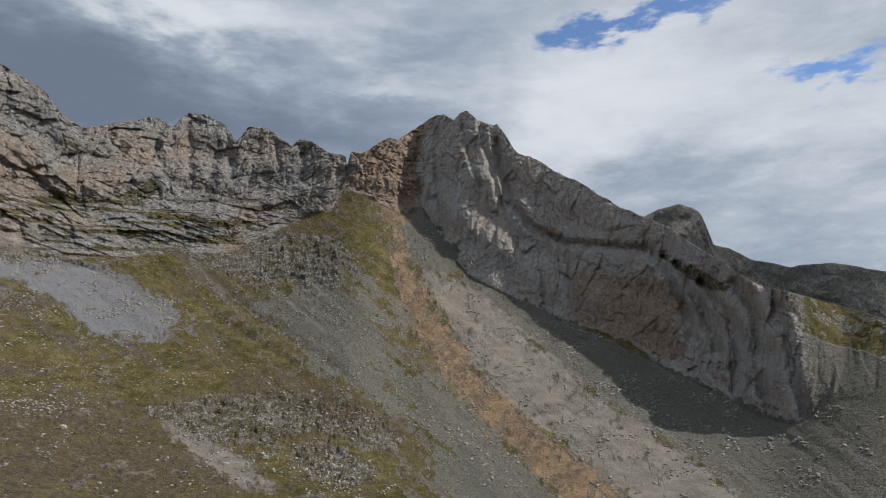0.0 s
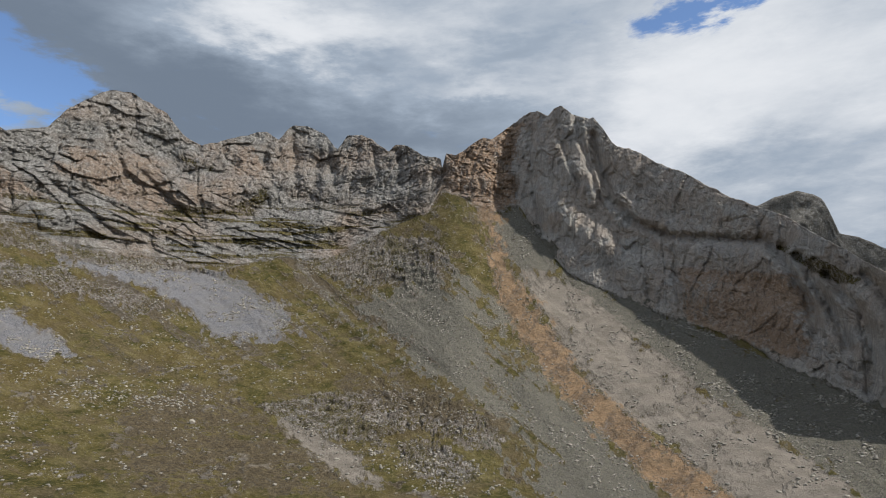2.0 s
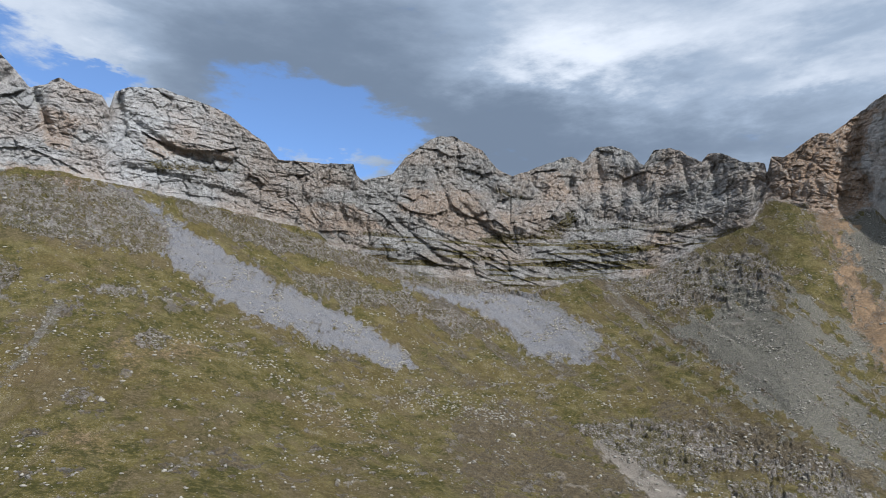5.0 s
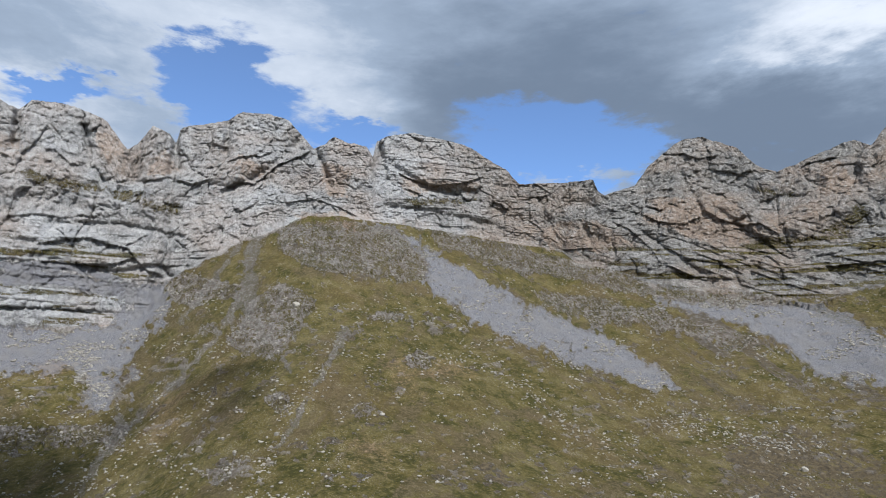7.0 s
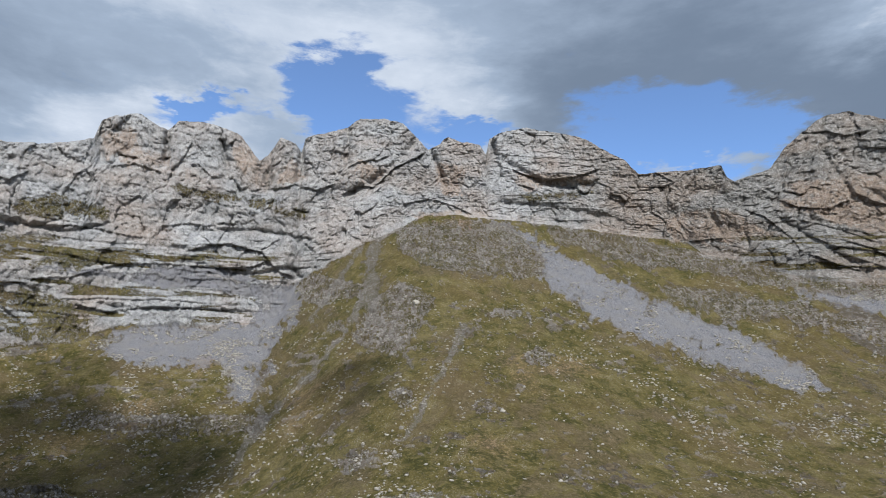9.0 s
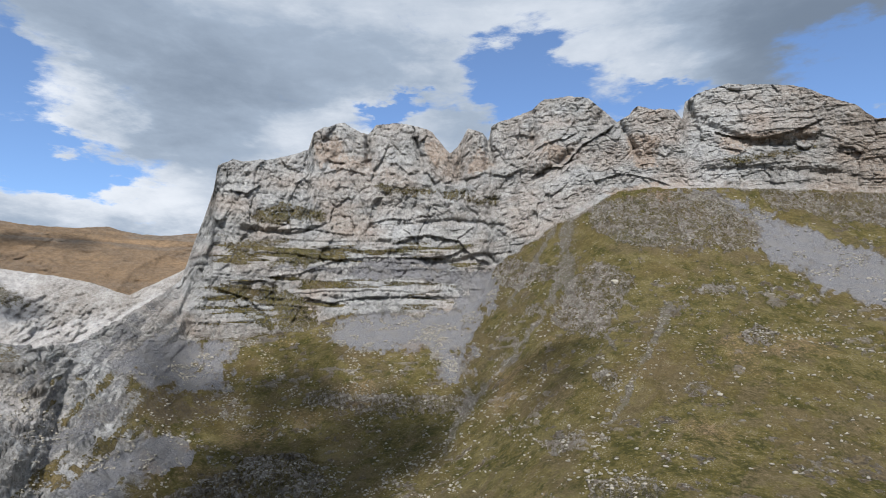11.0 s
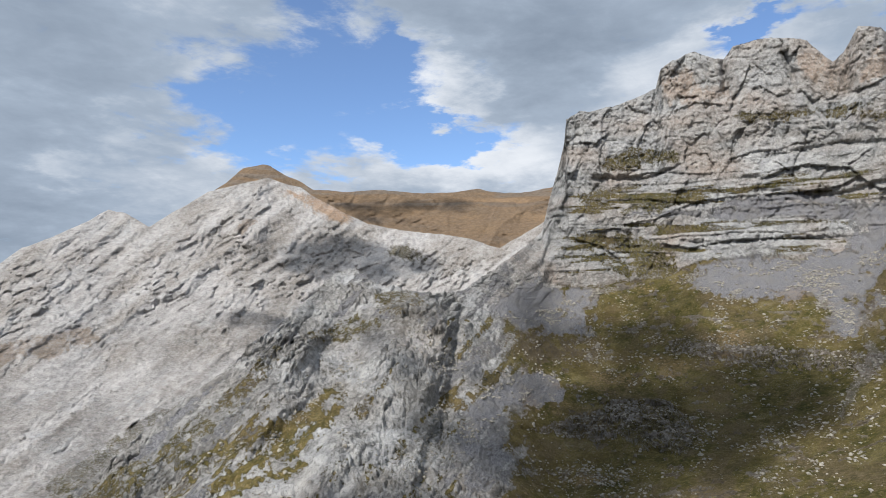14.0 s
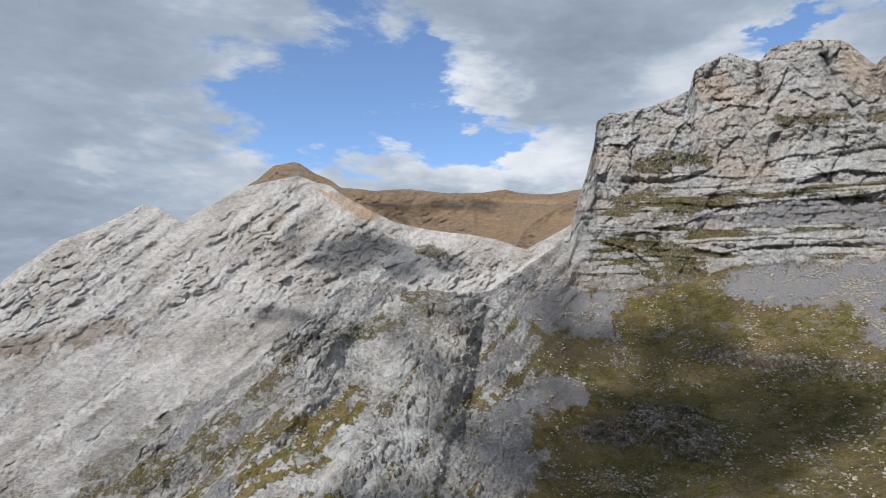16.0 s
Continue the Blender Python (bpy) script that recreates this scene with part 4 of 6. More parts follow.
row_of_stones([
    (40.2, -5.5), (36.6, -6), (31.8, -6.5),
])
row_of_stones([
    (12, -14.2), (9, -14.7), (5.9, -16.1),
])
row_of_stones([
    (22, -9.9), (16.1, -12.1), (11, -12.8),
])
row_of_stones([
    (0.7, -9.5), (-1.4, -10.4), (-5.4, -14.2),
])
row_of_stones([
    (-11.6, -4.3), (-15.3, -6.2), (-18.8, -8.8), (-22.5, -11.2),
])
row_of_stones([
    (45.5, -3.4), (42.4, -3.7),
])
row_of_stones([
    (38.2, -5.6), (34.9, -6.5), (31.9, -6.6), (29.9, -6.4),
])
row_of_stones([
    (56, -1.2), (53.9, -2.1), (51.9, -3.9), (49.5, -5.8), (48.2, -6.3),
])
row_of_stones([
    (48.3, -5.9), (43.9, -8.9), (40.3, -11.4),
])
row_of_stones([
    (29.9, -4.4), (24.8, -5.1), (19.6, -4.7),
])
row_of_stones([
    (54.2, 2.7), (51.4, 0.5), (47.7, -1.4),
])
row_of_stones([
    (70.4, 1.7), (71.5, -1.3), (75.5, -6.2), (77.7, -12.4),
])
row_of_stones([
    (89.7, -2.3), (88.2, -6.4), (91.8, -11.2),
])
row_of_stones([
    (77.7, -12.4), (73, -12.1),
])
row_of_stones([
    (64.2, 0.6), (61, -0.3), (58.6, -0.3),
])
row_of_stones([
    (102.1, -4.7), (94.9, -5.3), (88.2, -5.6),
])
row_of_stones([
    (85.6, -4.9), (87.1, -7.4), (89.8, -12.2),
])
row_of_stones([
    (98, -6.8), (98.9, -10.1), (101.9, -13.3),
])
row_of_stones([
    (2.3, -1.6), (0.2, -3.7), (-2.4, -7.7), (-4.9, -11.6),
])
row_of_stones([
    (-10.9, 4.6), (-14.3, 0.4),
])
row_of_stones([
    (-11.2, -3.6), (-16.1, -6), (-20.5, -10.5), (-23.1, -13),
])
row_of_stones([
    (9.7, 0.5), (7.6, -1.6), (3.4, -6.7), (-0.3, -10.7),
])
row_of_stones([
    (124.3, -5.2), (123.4, -10.4), (125.1, -15.3), (126.2, -19),
])
row_of_stones([
    (143.9, -9.6), (146.3, -12.3), (149.9, -14.6),
])
row_of_stones([
    (111.8, -16.9), (106.1, -16),
])
row_of_stones([
    (97.5, -13.8), (91.1, -11.4),
])
row_of_stones([
    (103.4, -6.3), (99.6, -5.2), (95.1, -4.9),
])
row_of_stones([
    (113, -16.5), (108.8, -16.7), (104.7, -16.3),
])
row_of_stones([
    (112, -15.5), (107.4, -17.9),
])
row_of_stones([
    (101.1, -11.2), (100, -12.8), (98.1, -13.5),
])
row_of_stones([
    (106.6, -7.8), (103.9, -8.1),
])
row_of_stones([
    (125.3, -3.8), (123.3, -5.9), (120.2, -6.9),
])
row_of_stones([
    (95.7, -12.5), (92.1, -11.1), (89, -9.6),
])
row_of_stones([
    (94.2, -14.4), (89.1, -12.9),
])
row_of_stones([
    (86.9, -7.1), (84, -9), (82.2, -10.8),
])
row_of_stones([
    (77.7, -13.3), (72.5, -12.4),
])
row_of_stones([
    (71, 2.6), (72, 0.2), (73, -2.1), (74, -4),
])
row_of_stones([
    (77.2, 3.8), (79.6, 1.8), (82.2, -0.6),
])
row_of_stones([
    (13.7, -11.3), (10.1, -12.4), (6.5, -13.9),
])
row_of_stones([
    (12.2, -12.8), (8.1, -14.3),
])
row_of_stones([
    (18.2, -8.2), (13.2, -9.4), (7.1, -10),
])
row_of_stones([
    (39.1, 2.4), (35.7, 1.6), (32.1, 0.7),
])
row_of_stones([
    (35.9, -2.8), (31.9, -3.9), (27.7, -4),
])



def spherical(b, h, r):
    """Points at bearing b, height angle h and horizontal range r."""
    b, h = np.radians(b), np.radians(h)
    return np.stack([-np.sin(b) * r, np.cos(b) * r, np.tan(h) * r], -1)


def grid_mesh(name, co, colours, material, keep=None):
    """One mesh from a grid of points (rows, columns, 3); keep picks its cells."""
    rows, cols = co.shape[:2]
    idx = np.arange(rows * cols).reshape(rows, cols)
    quads = np.stack([idx[:-1, :-1], idx[1:, :-1], idx[1:, 1:], idx[:-1, 1:]], -1)
    quads = quads[keep] if keep is not None else quads.reshape(-1, 4)
    used, flat = np.unique(quads.ravel(), return_inverse=True)
    me = bpy.data.meshes.new(name)
    me.vertices.add(len(used))
    me.vertices.foreach_set("co", co.reshape(-1, 3)[used].astype(np.float32).ravel())
    me.loops.add(len(flat))
    me.loops.foreach_set("vertex_index", flat.astype(np.int32).ravel())
    me.polygons.add(len(quads))
    me.polygons.foreach_set("loop_start", np.arange(0, len(flat), 4, dtype=np.int32))
    me.update(calc_edges=True)
    me.polygons.foreach_set("use_smooth", np.ones(len(quads), bool))
    for key, c in colours.items():
        a = me.attributes.new(key, "FLOAT_COLOR", "POINT")
        rgba = np.ones((len(used), 4), np.float32)
        rgba[:, :3] = c.reshape(-1, 3)[used]
        a.data.foreach_set("color", rgba.ravel())
    me.materials.append(material)
    return me


# ---- the mountainside opposite: slopes, then the rock faces above them ----
STEP = 0.085
bear = np.arange(-44, 166, STEP)
N_SLOPE, N_FACE = 215, 205


def wide(values, degrees):
    k = max(1, int(degrees / STEP))
    w = np.exp(-np.linspace(-2, 2, 2 * k + 1) ** 2)
    return np.convolve(np.pad(values, k, "edge"), w / w.sum(), "valid")


crest_h = along(CREST, bear)
foot_h = np.minimum(wide(along(FOOT, bear), 0.6), crest_h - 1.0)
lay_h = wide(along(FOOT, bear), 6.0)
lay_r = wide(along(FOOT_RANGE, bear), 3.0)
toe_h = np.minimum(wide(along(TOE_HEIGHT, bear), 6.0), lay_h - 5)
toe_r = wide(np.minimum(along(TOE_RANGE, bear), lay_r - 70), 6.0)
mid_r = toe_r + (lay_r - toe_r) * wide(along(BULGE, bear), 6.0)


def slope_range(h):
    """How far off the open slope lies at the height angle h, bearing by bearing."""
    v = (h - toe_h) / (lay_h - toe_h)
    w = np.clip(v, 0, 1)
    r = (w - 0.5) * (w - 1) * 2 * toe_r - 4 * w * (w - 1) * mid_r + 2 * w * (w - 0.5) * lay_r
    steep = np.maximum(toe_r - 4 * mid_r + 3 * lay_r, 40.0)
    return r + np.maximum(v - 1, 0) * steep * 0.8


foot_h = np.maximum(foot_h, toe_h + 2)
foot_r = slope_range(foot_h)
lean = np.tan(np.radians(wide(along(FACE_SLOPE, bear), 0.8)))
crest_r = (foot_r * lean - foot_r * np.tan(np.radians(foot_h))) / (lean - np.tan(np.radians(crest_h)))
crest_r = wide(crest_r, 0.8)
crest_h = crest_h + (0.16 * fractal(bear / 0.7, 0 * bear, 0 * bear, 4, 5, 0.65)) * smooth01(bear, -40, -20) * np.where(bear > 113.5, 0.6, 1)

v = np.linspace(0, 1, N_SLOPE)[:, None]
slope_h = toe_h + (foot_h - toe_h) * v
slope_r = slope_range(slope_h)
v2 = np.linspace(0, 1, N_FACE + 1)[1:, None]
face_h = foot_h + (crest_h - foot_h) * v2
# the rise of the face is stepped: steep bands with ledges between them
step = 0.05 * smooth01(bear, -31, -28) * smooth01(bear, 117, 113) * np.sin(v2 * 18 + 2.5 * grain3(bear / 11, 0 * bear, 0 * bear, 3)) * np.sin(np.pi * v2)
face_r = foot_r + (crest_r - foot_r) * np.clip(v2 + step, 0, 1)
# behind the crest the ground falls away
back = np.array([6, 25, 70, 160, 320])[:, None]
back_r = crest_r + back
back_z = crest_r * np.tan(np.radians(crest_h)) - np.array([3, 22, 70, 160, 330])[:, None]
back_h = np.degrees(np.arctan2(back_z, back_r))

H = np.concatenate([slope_h, face_h, back_h]).astype(np.float32)
R = np.concatenate([slope_r, face_r, back_r]).astype(np.float32)
B = np.broadcast_to(bear, H.shape).astype(np.float32)
rows_v = np.concatenate([v - 1, v2, 1 + back / 100]) + 0 * B
co = spherical(B, H, R)
X, Y, Z = (co[..., k] for k in range(3))
S = np.radians(B) * 850.0

# where turf, scree and bare rock lie: soft outlines, broken up by noise of three sizes
coarse = fractal(B / 1.3, H / 1.3, 0 * B, 4, 11, 0.6)
crumb = fractal(B / 0.35, H / 0.35, 0 * B, 3, 12, 0.7)
RING = [(0, 0), (0.5, 0), (-0.5, 0), (0, 0.35), (0, -0.35), (0.9, 0.5), (-0.9, 0.5), (0.9, -0.5), (-0.9, -0.5)]


def soft_mask(outlines, reach=1.0, b=None, h=None, ragged=1.3):
    b, h = (B, H) if b is None else (b, h)
    n1, n2 = (coarse, crumb) if b is B else (fractal(b / 1.3, h / 1.3, 0 * b, 4, 11, 0.6), fractal(b / 0.35, h / 0.35, 0 * b, 3, 12, 0.7))
    share = np.zeros(b.shape)
    for p in outlines:
        one = sum(inside(p, b + reach * x + 0.75 * n1 + 0.2 * n2, h + reach * y + 0.55 * n1 + 0.15 * n2) for x, y in RING) / len(RING)
        share = np.maximum(share, one)
    return smooth01(share + ragged * (0.5 * n1 + 0.5 * n2) * (share > 0), 0.15, 0.85)


mask = {k: soft_mask(COVERS[k], 0.5 if k in ("grass", "rock", "warm") else 1.0) for k in ("ochre", "pale", "gravel", "scree", "grass", "rock", "warm", "earth")}
for kind, width, line in STREAKS:
    box = near(line, 4 * width, B, H)
    off = line_distance(line, B[box] + 0.3 * coarse[box], H[box] + 0.25 * coarse[box])
    hit = smooth01(np.exp(-(off / width) ** 2) + 0.8 * crumb[box] + 0.6 * coarse[box], 0.2, 0.9)
    mask[kind][box] = np.maximum(mask[kind][box], hit * (off < 2.5 * width) * (0.43 if kind in ("gravel", "pale") else 1.0))
tongue = fractal((H - 0.85 * B) / 1.1, (B + 0.85 * H) / 9.0, 0 * B, 4, 48, 0.6)
gravel_edge = soft_mask(COVERS["gravel"][:1], 3.2)
mask["gravel"] = np.where(gravel_edge > 0, np.where(B > -2, smooth01(gravel_edge + 1.3 * tongue, 0.3, 0.62), mask["gravel"]), mask["gravel"])
mask["ochre"] = mask["ochre"] * np.clip(0.85 + 0.6 * fractal((H + 1.2 * B) / 0.9, (B - 1.2 * H) / 6.0, 0 * B, 4, 46, 0.6), 0.3, 1)
face = smooth01(rows_v + 0.03 * coarse, -0.015, 0.02)
west = smooth01(B + 3.5 * coarse, 114.5, 119)
patchy = fractal(X / 22, Y / 22, Z / 22, 5, 41, 0.6)
small = fractal(X / 6, Y / 6, Z / 6, 3, 47, 0.65)
# strips that run down the slope
fall = fractal((H - 0.72 * B) / 0.8, (B + 0.72 * H) / 8.0, 0 * B, 4, 44, 0.6)
strips = smooth01(B, 46, 34) * smooth01(B, 7, 11) * smooth01(H, -4, 0)
bare = np.maximum(face, mask["rock"] * smooth01(patchy + 0.9 * small, -0.5, -0.05))
# low courses of pale stone that break through the turf
course = fractal(B / 1.0, (H + 0.06 * B) / 0.34, 0 * B, 4, 49, 0.62) + 0.45 * fractal(B / 6.0, H / 3.0, 0 * B, 4, 50, 0.6) - 0.15 * smooth01(H, 2, 8)
course = smooth01(course, 0.32, 0.48) * (1 - face) * smooth01(B, 114, 110) * smooth01(B, -4, 8)
fall_west = fractal((H + 0.95 * B) / 1.3, (B - 0.95 * H) / 9.0, 0 * B, 4, 45, 0.6)
bare = np.maximum(bare, west * (1 - 0.8 * smooth01(fall_west + 0.35 * patchy + 0.3 * small, -0.02, 0.18)))
grass = np.maximum((1 - bare), 0) * smooth01(patchy + 0.7 * small, -0.60, -0.30)
grass = grass * (1 - 0.9 * strips * smooth01(fall + 0.25 * small, -0.02, 0.14))
shelf = 0.42 + 0.58 * smooth01(patchy + 0.7 * small, -0.05, 0.2)
grass = np.maximum(grass, mask["rock"] * (1 - face) * shelf * 0.8 * (1 - west))
grass = np.maximum(grass, mask["grass"] * smooth01(patchy + small * 0.8, -0.5, -0.15) * np.where(rows_v > 0, 0.6, 0.92))
ledges = smooth01(fractal(S / 60, 0 * S, Z / 5, 4, 77, 0.6), 0.0, 0.24)
grass = np.maximum(grass, face * ledges * 0.7 * np.maximum(smooth01(B, 50, 44) * smooth01(B, 9, 12) * smooth01(H, 13, 9), smooth01(B, 84, 88) * smooth01(B, 114, 111) * smooth01(H, 10, 8)))
loose = {k: mask[k] for k in ("scree", "gravel", "pale", "ochre")}
loose["scree"] = np.maximum(loose["scree"], west * 0.75 * smooth01(fall_west + 0.3 * small, -0.10, -0.28))
loose["scree"] = loose["scree"] * (1 - 0.9 * mask["grass"]) * (1 - 0.85 * mask["rock"])
loose["pale"] = np.maximum(loose["pale"], np.maximum(0.5 * course, 0.22 * mask["rock"] * (1 - face) * (1 - west) * smooth01(small + patchy, -0.2, 0.3)))
for k in loose:
    grass = grass * (1 - loose[k] * (1 - 0.12 * smooth01(patchy + small, 0.25, 0.45)))
other = np.maximum.reduce([loose[k] for k in ("scree", "pale", "ochre")])
earth = mask["earth"] * np.where(B > 116, 0.35, 0.85) * smooth01(patchy + 0.8 * small, -0.35, 0.05)
grass = grass * (1 - 0.6 * earth)
south = smooth01(B + coarse, -29.5, -31.5)
lawn = smooth01(H + 0.5 * coarse - np.interp(B, [-36, -30.5, -27], [-3.0, -1.2, 1.5]), -0.3, 0.4)
grass = np.maximum(grass * (1 - south), south * lawn * smooth01(patchy + 0.4 * small, -0.45, -0.1))
loose["gravel"] = np.maximum(loose["gravel"], 0.9 * south * (1 - grass))
strip = west * mask["grass"] * (1 - face) * smooth01(patchy + small, -0.6, -0.2)
grass = np.maximum(grass, 1.0 * strip)
for k in loose:
    loose[k] = loose[k] * (1 - 0.9 * strip)
loose["gravel"] = np.maximum(loose["gravel"], 0.3 * west * (1 - strip) * smooth01(B, 117, 122) * smooth01(patchy + 0.5 * fall_west + 0.5 * small, -0.05, -0.35))
gravel = loose["gravel"]
earth = np.maximum(earth, 0.12 * mask["rock"] * (1 - face) * (1 - west))
lines = fractal((H + np.where(B > 62, 1.3, -0.72) * B) / 0.75, (B - np.where(B > 62, 1.3, -0.72) * H) / 9.0, 0 * B, 4, 87, 0.6)
worn = smooth01(fractal(B / 3.2, H / 1.6, 0 * B, 5, 88, 0.6) + 0.35 * small, 0.02, 0.4) + 0.8 * smooth01(lines + 0.2 * small, 0.12, 0.36)
earth = np.maximum(earth, 0.62 * np.clip(worn, 0, 1) * (1 - bare) * (1 - np.maximum(other, gravel)))
loose["ochre"] = np.maximum(loose["ochre"], 0.25 * west * grass)
earth = np.maximum(earth, (1 - bare) * (1 - grass) * (1 - np.maximum(other, gravel)) * 0.9)
loose["ochre"] = np.maximum(loose["ochre"], 0.35 * smooth01(fractal(X / 45, Y / 45, Z / 45, 3, 98), 0.15, 0.45) * (1 - bare) * smooth01(B, 30, 60) * (H < 0))
rock_white = np.clip(smooth01(B, 48, 66) * 0.6 + 0.3 * fractal(X / 70, Y / 70, Z / 40, 4, 90), 0, 1) * smooth01(H, -3, 3)
rock_white = np.maximum(rock_white, 0.35 * smooth01(B, 100, 108) * face)
rock_white = np.maximum(rock_white * np.maximum(face, 0.15), west * np.clip(0.5 + 0.8 * fractal(X / 24, Y / 24, Z / 24, 4, 91, 0.6), 0.2, 0.9))
rock_warm = np.clip(0.20 + 0.9 * fractal(X / 60, Y / 60, Z / 35, 4, 95), 0, 1) * (1 - 0.75 * west)
rock_warm = np.maximum(rock_warm, mask["warm"] * (0.6 + 0.35 * smooth01(B, 14, 4)))
rock_warm = np.maximum(rock_warm, 0.75 * smooth01(B, 2, 4) * smooth01(B, 11, 8) * face)
rock_warm = np.where((rows_v < 0) & (B < 116), 0.22, rock_warm)
rock_warm = np.maximum(np.maximum(rock_warm * np.where(B < 2.5, 0.45, 1), 0.8 * mask["warm"]), 0.3 * smooth01(B, 4, 0) * smooth01(coarse + 0.5 * patchy, -0.1, 0.2))
rock_warm = rock_warm * np.where((B > 10) & (rows_v > 0), 0.68, 1)
# the peak's shaded face, where the material paints fill light into the rock colour
rock_dark = smooth01(B + 1.2 * coarse, 3.6, 1.6) * face * (1 - 0.55 * mask["warm"])

# relief of the rock
tilt = smooth01(B, 52, 40) * smooth01(B, 8, 14)
strata = Z - 0.42 * S * tilt + 10 * fractal(S / 110, R / 200, Z / 110, 3, 61)
ss = S + 11 * fractal(S / 45, R / 90, Z / 45, 4, 58, 0.6)
zz = Z + 9 * fractal(S / 45, R / 90, Z / 45, 4, 59, 0.6)
split, block = facets(ss / 26 + 0.2 * zz / 26, zz / 48, 1, 1.1)
split2, block2 = facets(ss / 9.5 + 0.3 * zz / 20, zz / 12, 2, 1.2)
split3, block3 = facets(ss / 4.2, zz / 4.4, 3, 1.2)
bed_wave = 0.5 * fractal(S / 55, R / 110, Z / 55, 3, 57)
bed_hold = smooth01(fractal(S / 40, R / 80, strata / 14, 3, 56, 0.6), -0.35, 0.25)
steps = bed_hold * (3.4 * shelves(strata / 10.0 + bed_wave, 31) + 1.7 * shelves(strata / 4.3 + 1.6 * bed_wave, 32))
beds = fractal(S / 60, R / 120, strata / 9, 4, 62, 0.6)
beds = np.clip(beds * 3.5, -1, 1)
lumps = fractal(X / 55, Y / 55, Z / 55, 5, 64, 0.55)
rough = fractal(X / 8, Y / 8, Z / 8, 3, 65, 0.65)
blocks = 3.4 * block - 2.6 * (1 - smooth01(split, 0, 0.10)) + 1.7 * block2 - 1.8 * (1 - smooth01(split2, 0, 0.14)) + 0.9 * block3 - 1.0 * (1 - smooth01(split3, 0, 0.2))
east = smooth01(B + coarse, 3.5, 1.5)
low_wall = smooth01(B, 82, 88) * smooth01(H, 10.5, 8.5) + 0.7 * tilt * smooth01(H, 12, 9)
low_wall = np.clip(low_wall, 0, 1)
flutes = ridged((S + 0.5 * Z) / 30 + 0.3 * lumps, 0 * S, (Z - 0.5 * S) / 240, 4, 66)
towers = smooth01(B, 60, 68) * smooth01(H, 9.5, 12)
teeth = smooth01(B, 50, 40) * smooth01(B, 1.5, 3.5) * smooth01(H, 10, 12.5)
crag = 8 * lumps + blocks * (1 - 0.35 * low_wall) + steps * (1.0 + 0.35 * low_wall) * (1 - 0.9 * teeth) * (1 - 0.6 * towers) + 0.8 * beds * (1 - teeth)
crag = crag - 8.0 * teeth * ridged(ss / 24 + 0.25 * zz / 24, 0 * S, zz / 170, 4, 68) - 3.6 * towers * ridged(ss / 17 + 0.3 * zz / 24, 0 * S, zz / 60, 4, 70) + 1.2 * rough
slab = 5 * lumps + (4.5 + 5 * smooth01(B, -21, -26)) * flutes + (3.0 + 3 * smooth01(B, -20, -25)) * ridged((ss + 0.35 * zz) / 11, 0 * S, zz / 110, 4, 69) + 0.75 * blocks + 0.6 * rough
crag = crag * (1 - east) + slab * east
gully = np.zeros(B.shape)
for depth, width, line in GROOVES:
    box = near(line, 3 * width, B, H)
    best = line_distance(line, B[box] + 0.25 * coarse[box], H[box] + 0.2 * crumb[box])
    gully[box] = np.maximum(gully[box], depth * np.exp(-(best / width) ** 2))
jut = np.zeros(B.shape)
for depth, rise, up, line in LEDGES:
    box = near(line, 3 * rise, B, H)
    p = np.array(sorted(line), np.float32)
    bb = B[box] + 0.12 * crumb[box]
    over = up * (H[box] + 0.1 * coarse[box] + 0.06 * crumb[box] - np.interp(bb, p[:, 0], p[:, 1]))
    ends = smooth01(bb, p[0, 0], p[0, 0] + 0.6) * smooth01(bb, p[-1, 0], p[-1, 0] - 0.6)
    jut[box] += depth * ends * np.where(over > 0, np.exp(-over / rise), -0.25 * np.exp(over / 0.25))
edge = np.clip(np.minimum(rows_v * 12, 1), 0, 1) * np.where(rows_v > 1, 0.3, 1)
fade = np.where(B > 113.2, 0.6, 1) * (1 - 0.85 * smooth01(B, 117, 122))
crag = (crag * fade * (1 - 0.5 * south) - gully + jut) * edge * np.clip(R / 850, 0.5, 1.3)
# hollows and humps of the slope itself
ground = 3.2 * fractal(X / 75, Y / 75, 0 * X, 4, 71) + 0.7 * fractal(X / 12, Y / 12, 0 * X, 4, 72, 0.6)
wb, wh = B + 0.35 * coarse + 0.12 * crumb, H + 0.25 * coarse + 0.08 * crumb
joint, slabs = facets(wb / 1.3, (wh + 0.12 * wb) / 0.55, 14, 1.0)
joint2, slabs2 = facets(wb / 0.5, (wh + 0.12 * wb) / 0.28, 15, 1.2)
outcrop = 2.2 * slabs - 2.6 * (1 - smooth01(joint, 0, 0.18)) + 1.2 * slabs2 - 1.8 * (1 - smooth01(joint2, 0, 0.22)) + 4.2 * shelves((wh + 0.1 * wb) / 0.62 + 0.4 * coarse, 33)
rocky = 0.6 * mask["rock"] * (1 - west) * (1 - face) * outcrop + jut * (1 - face)
ground += grass * (1 - west) * (0.35 * ridged(S / 16 + coarse, 0 * S, Z / 2.6 + 0.4 * coarse, 2, 83) + 0.3 * fractal(X / 2.6, Y / 2.6, 0 * X, 2, 84))
spine = ridged((H + 0.95 * B) / 3.2 + 0.4 * coarse, (B - 0.95 * H) / 14.0, 0 * B, 4, 74)
knobs = fractal(X / 26, Y / 26, Z / 26, 4, 79, 0.6)
ground += west * (3.4 * lumps + 2.2 * spine + 3.4 * np.maximum(knobs, 0) ** 0.8 + 1.5 * rough)
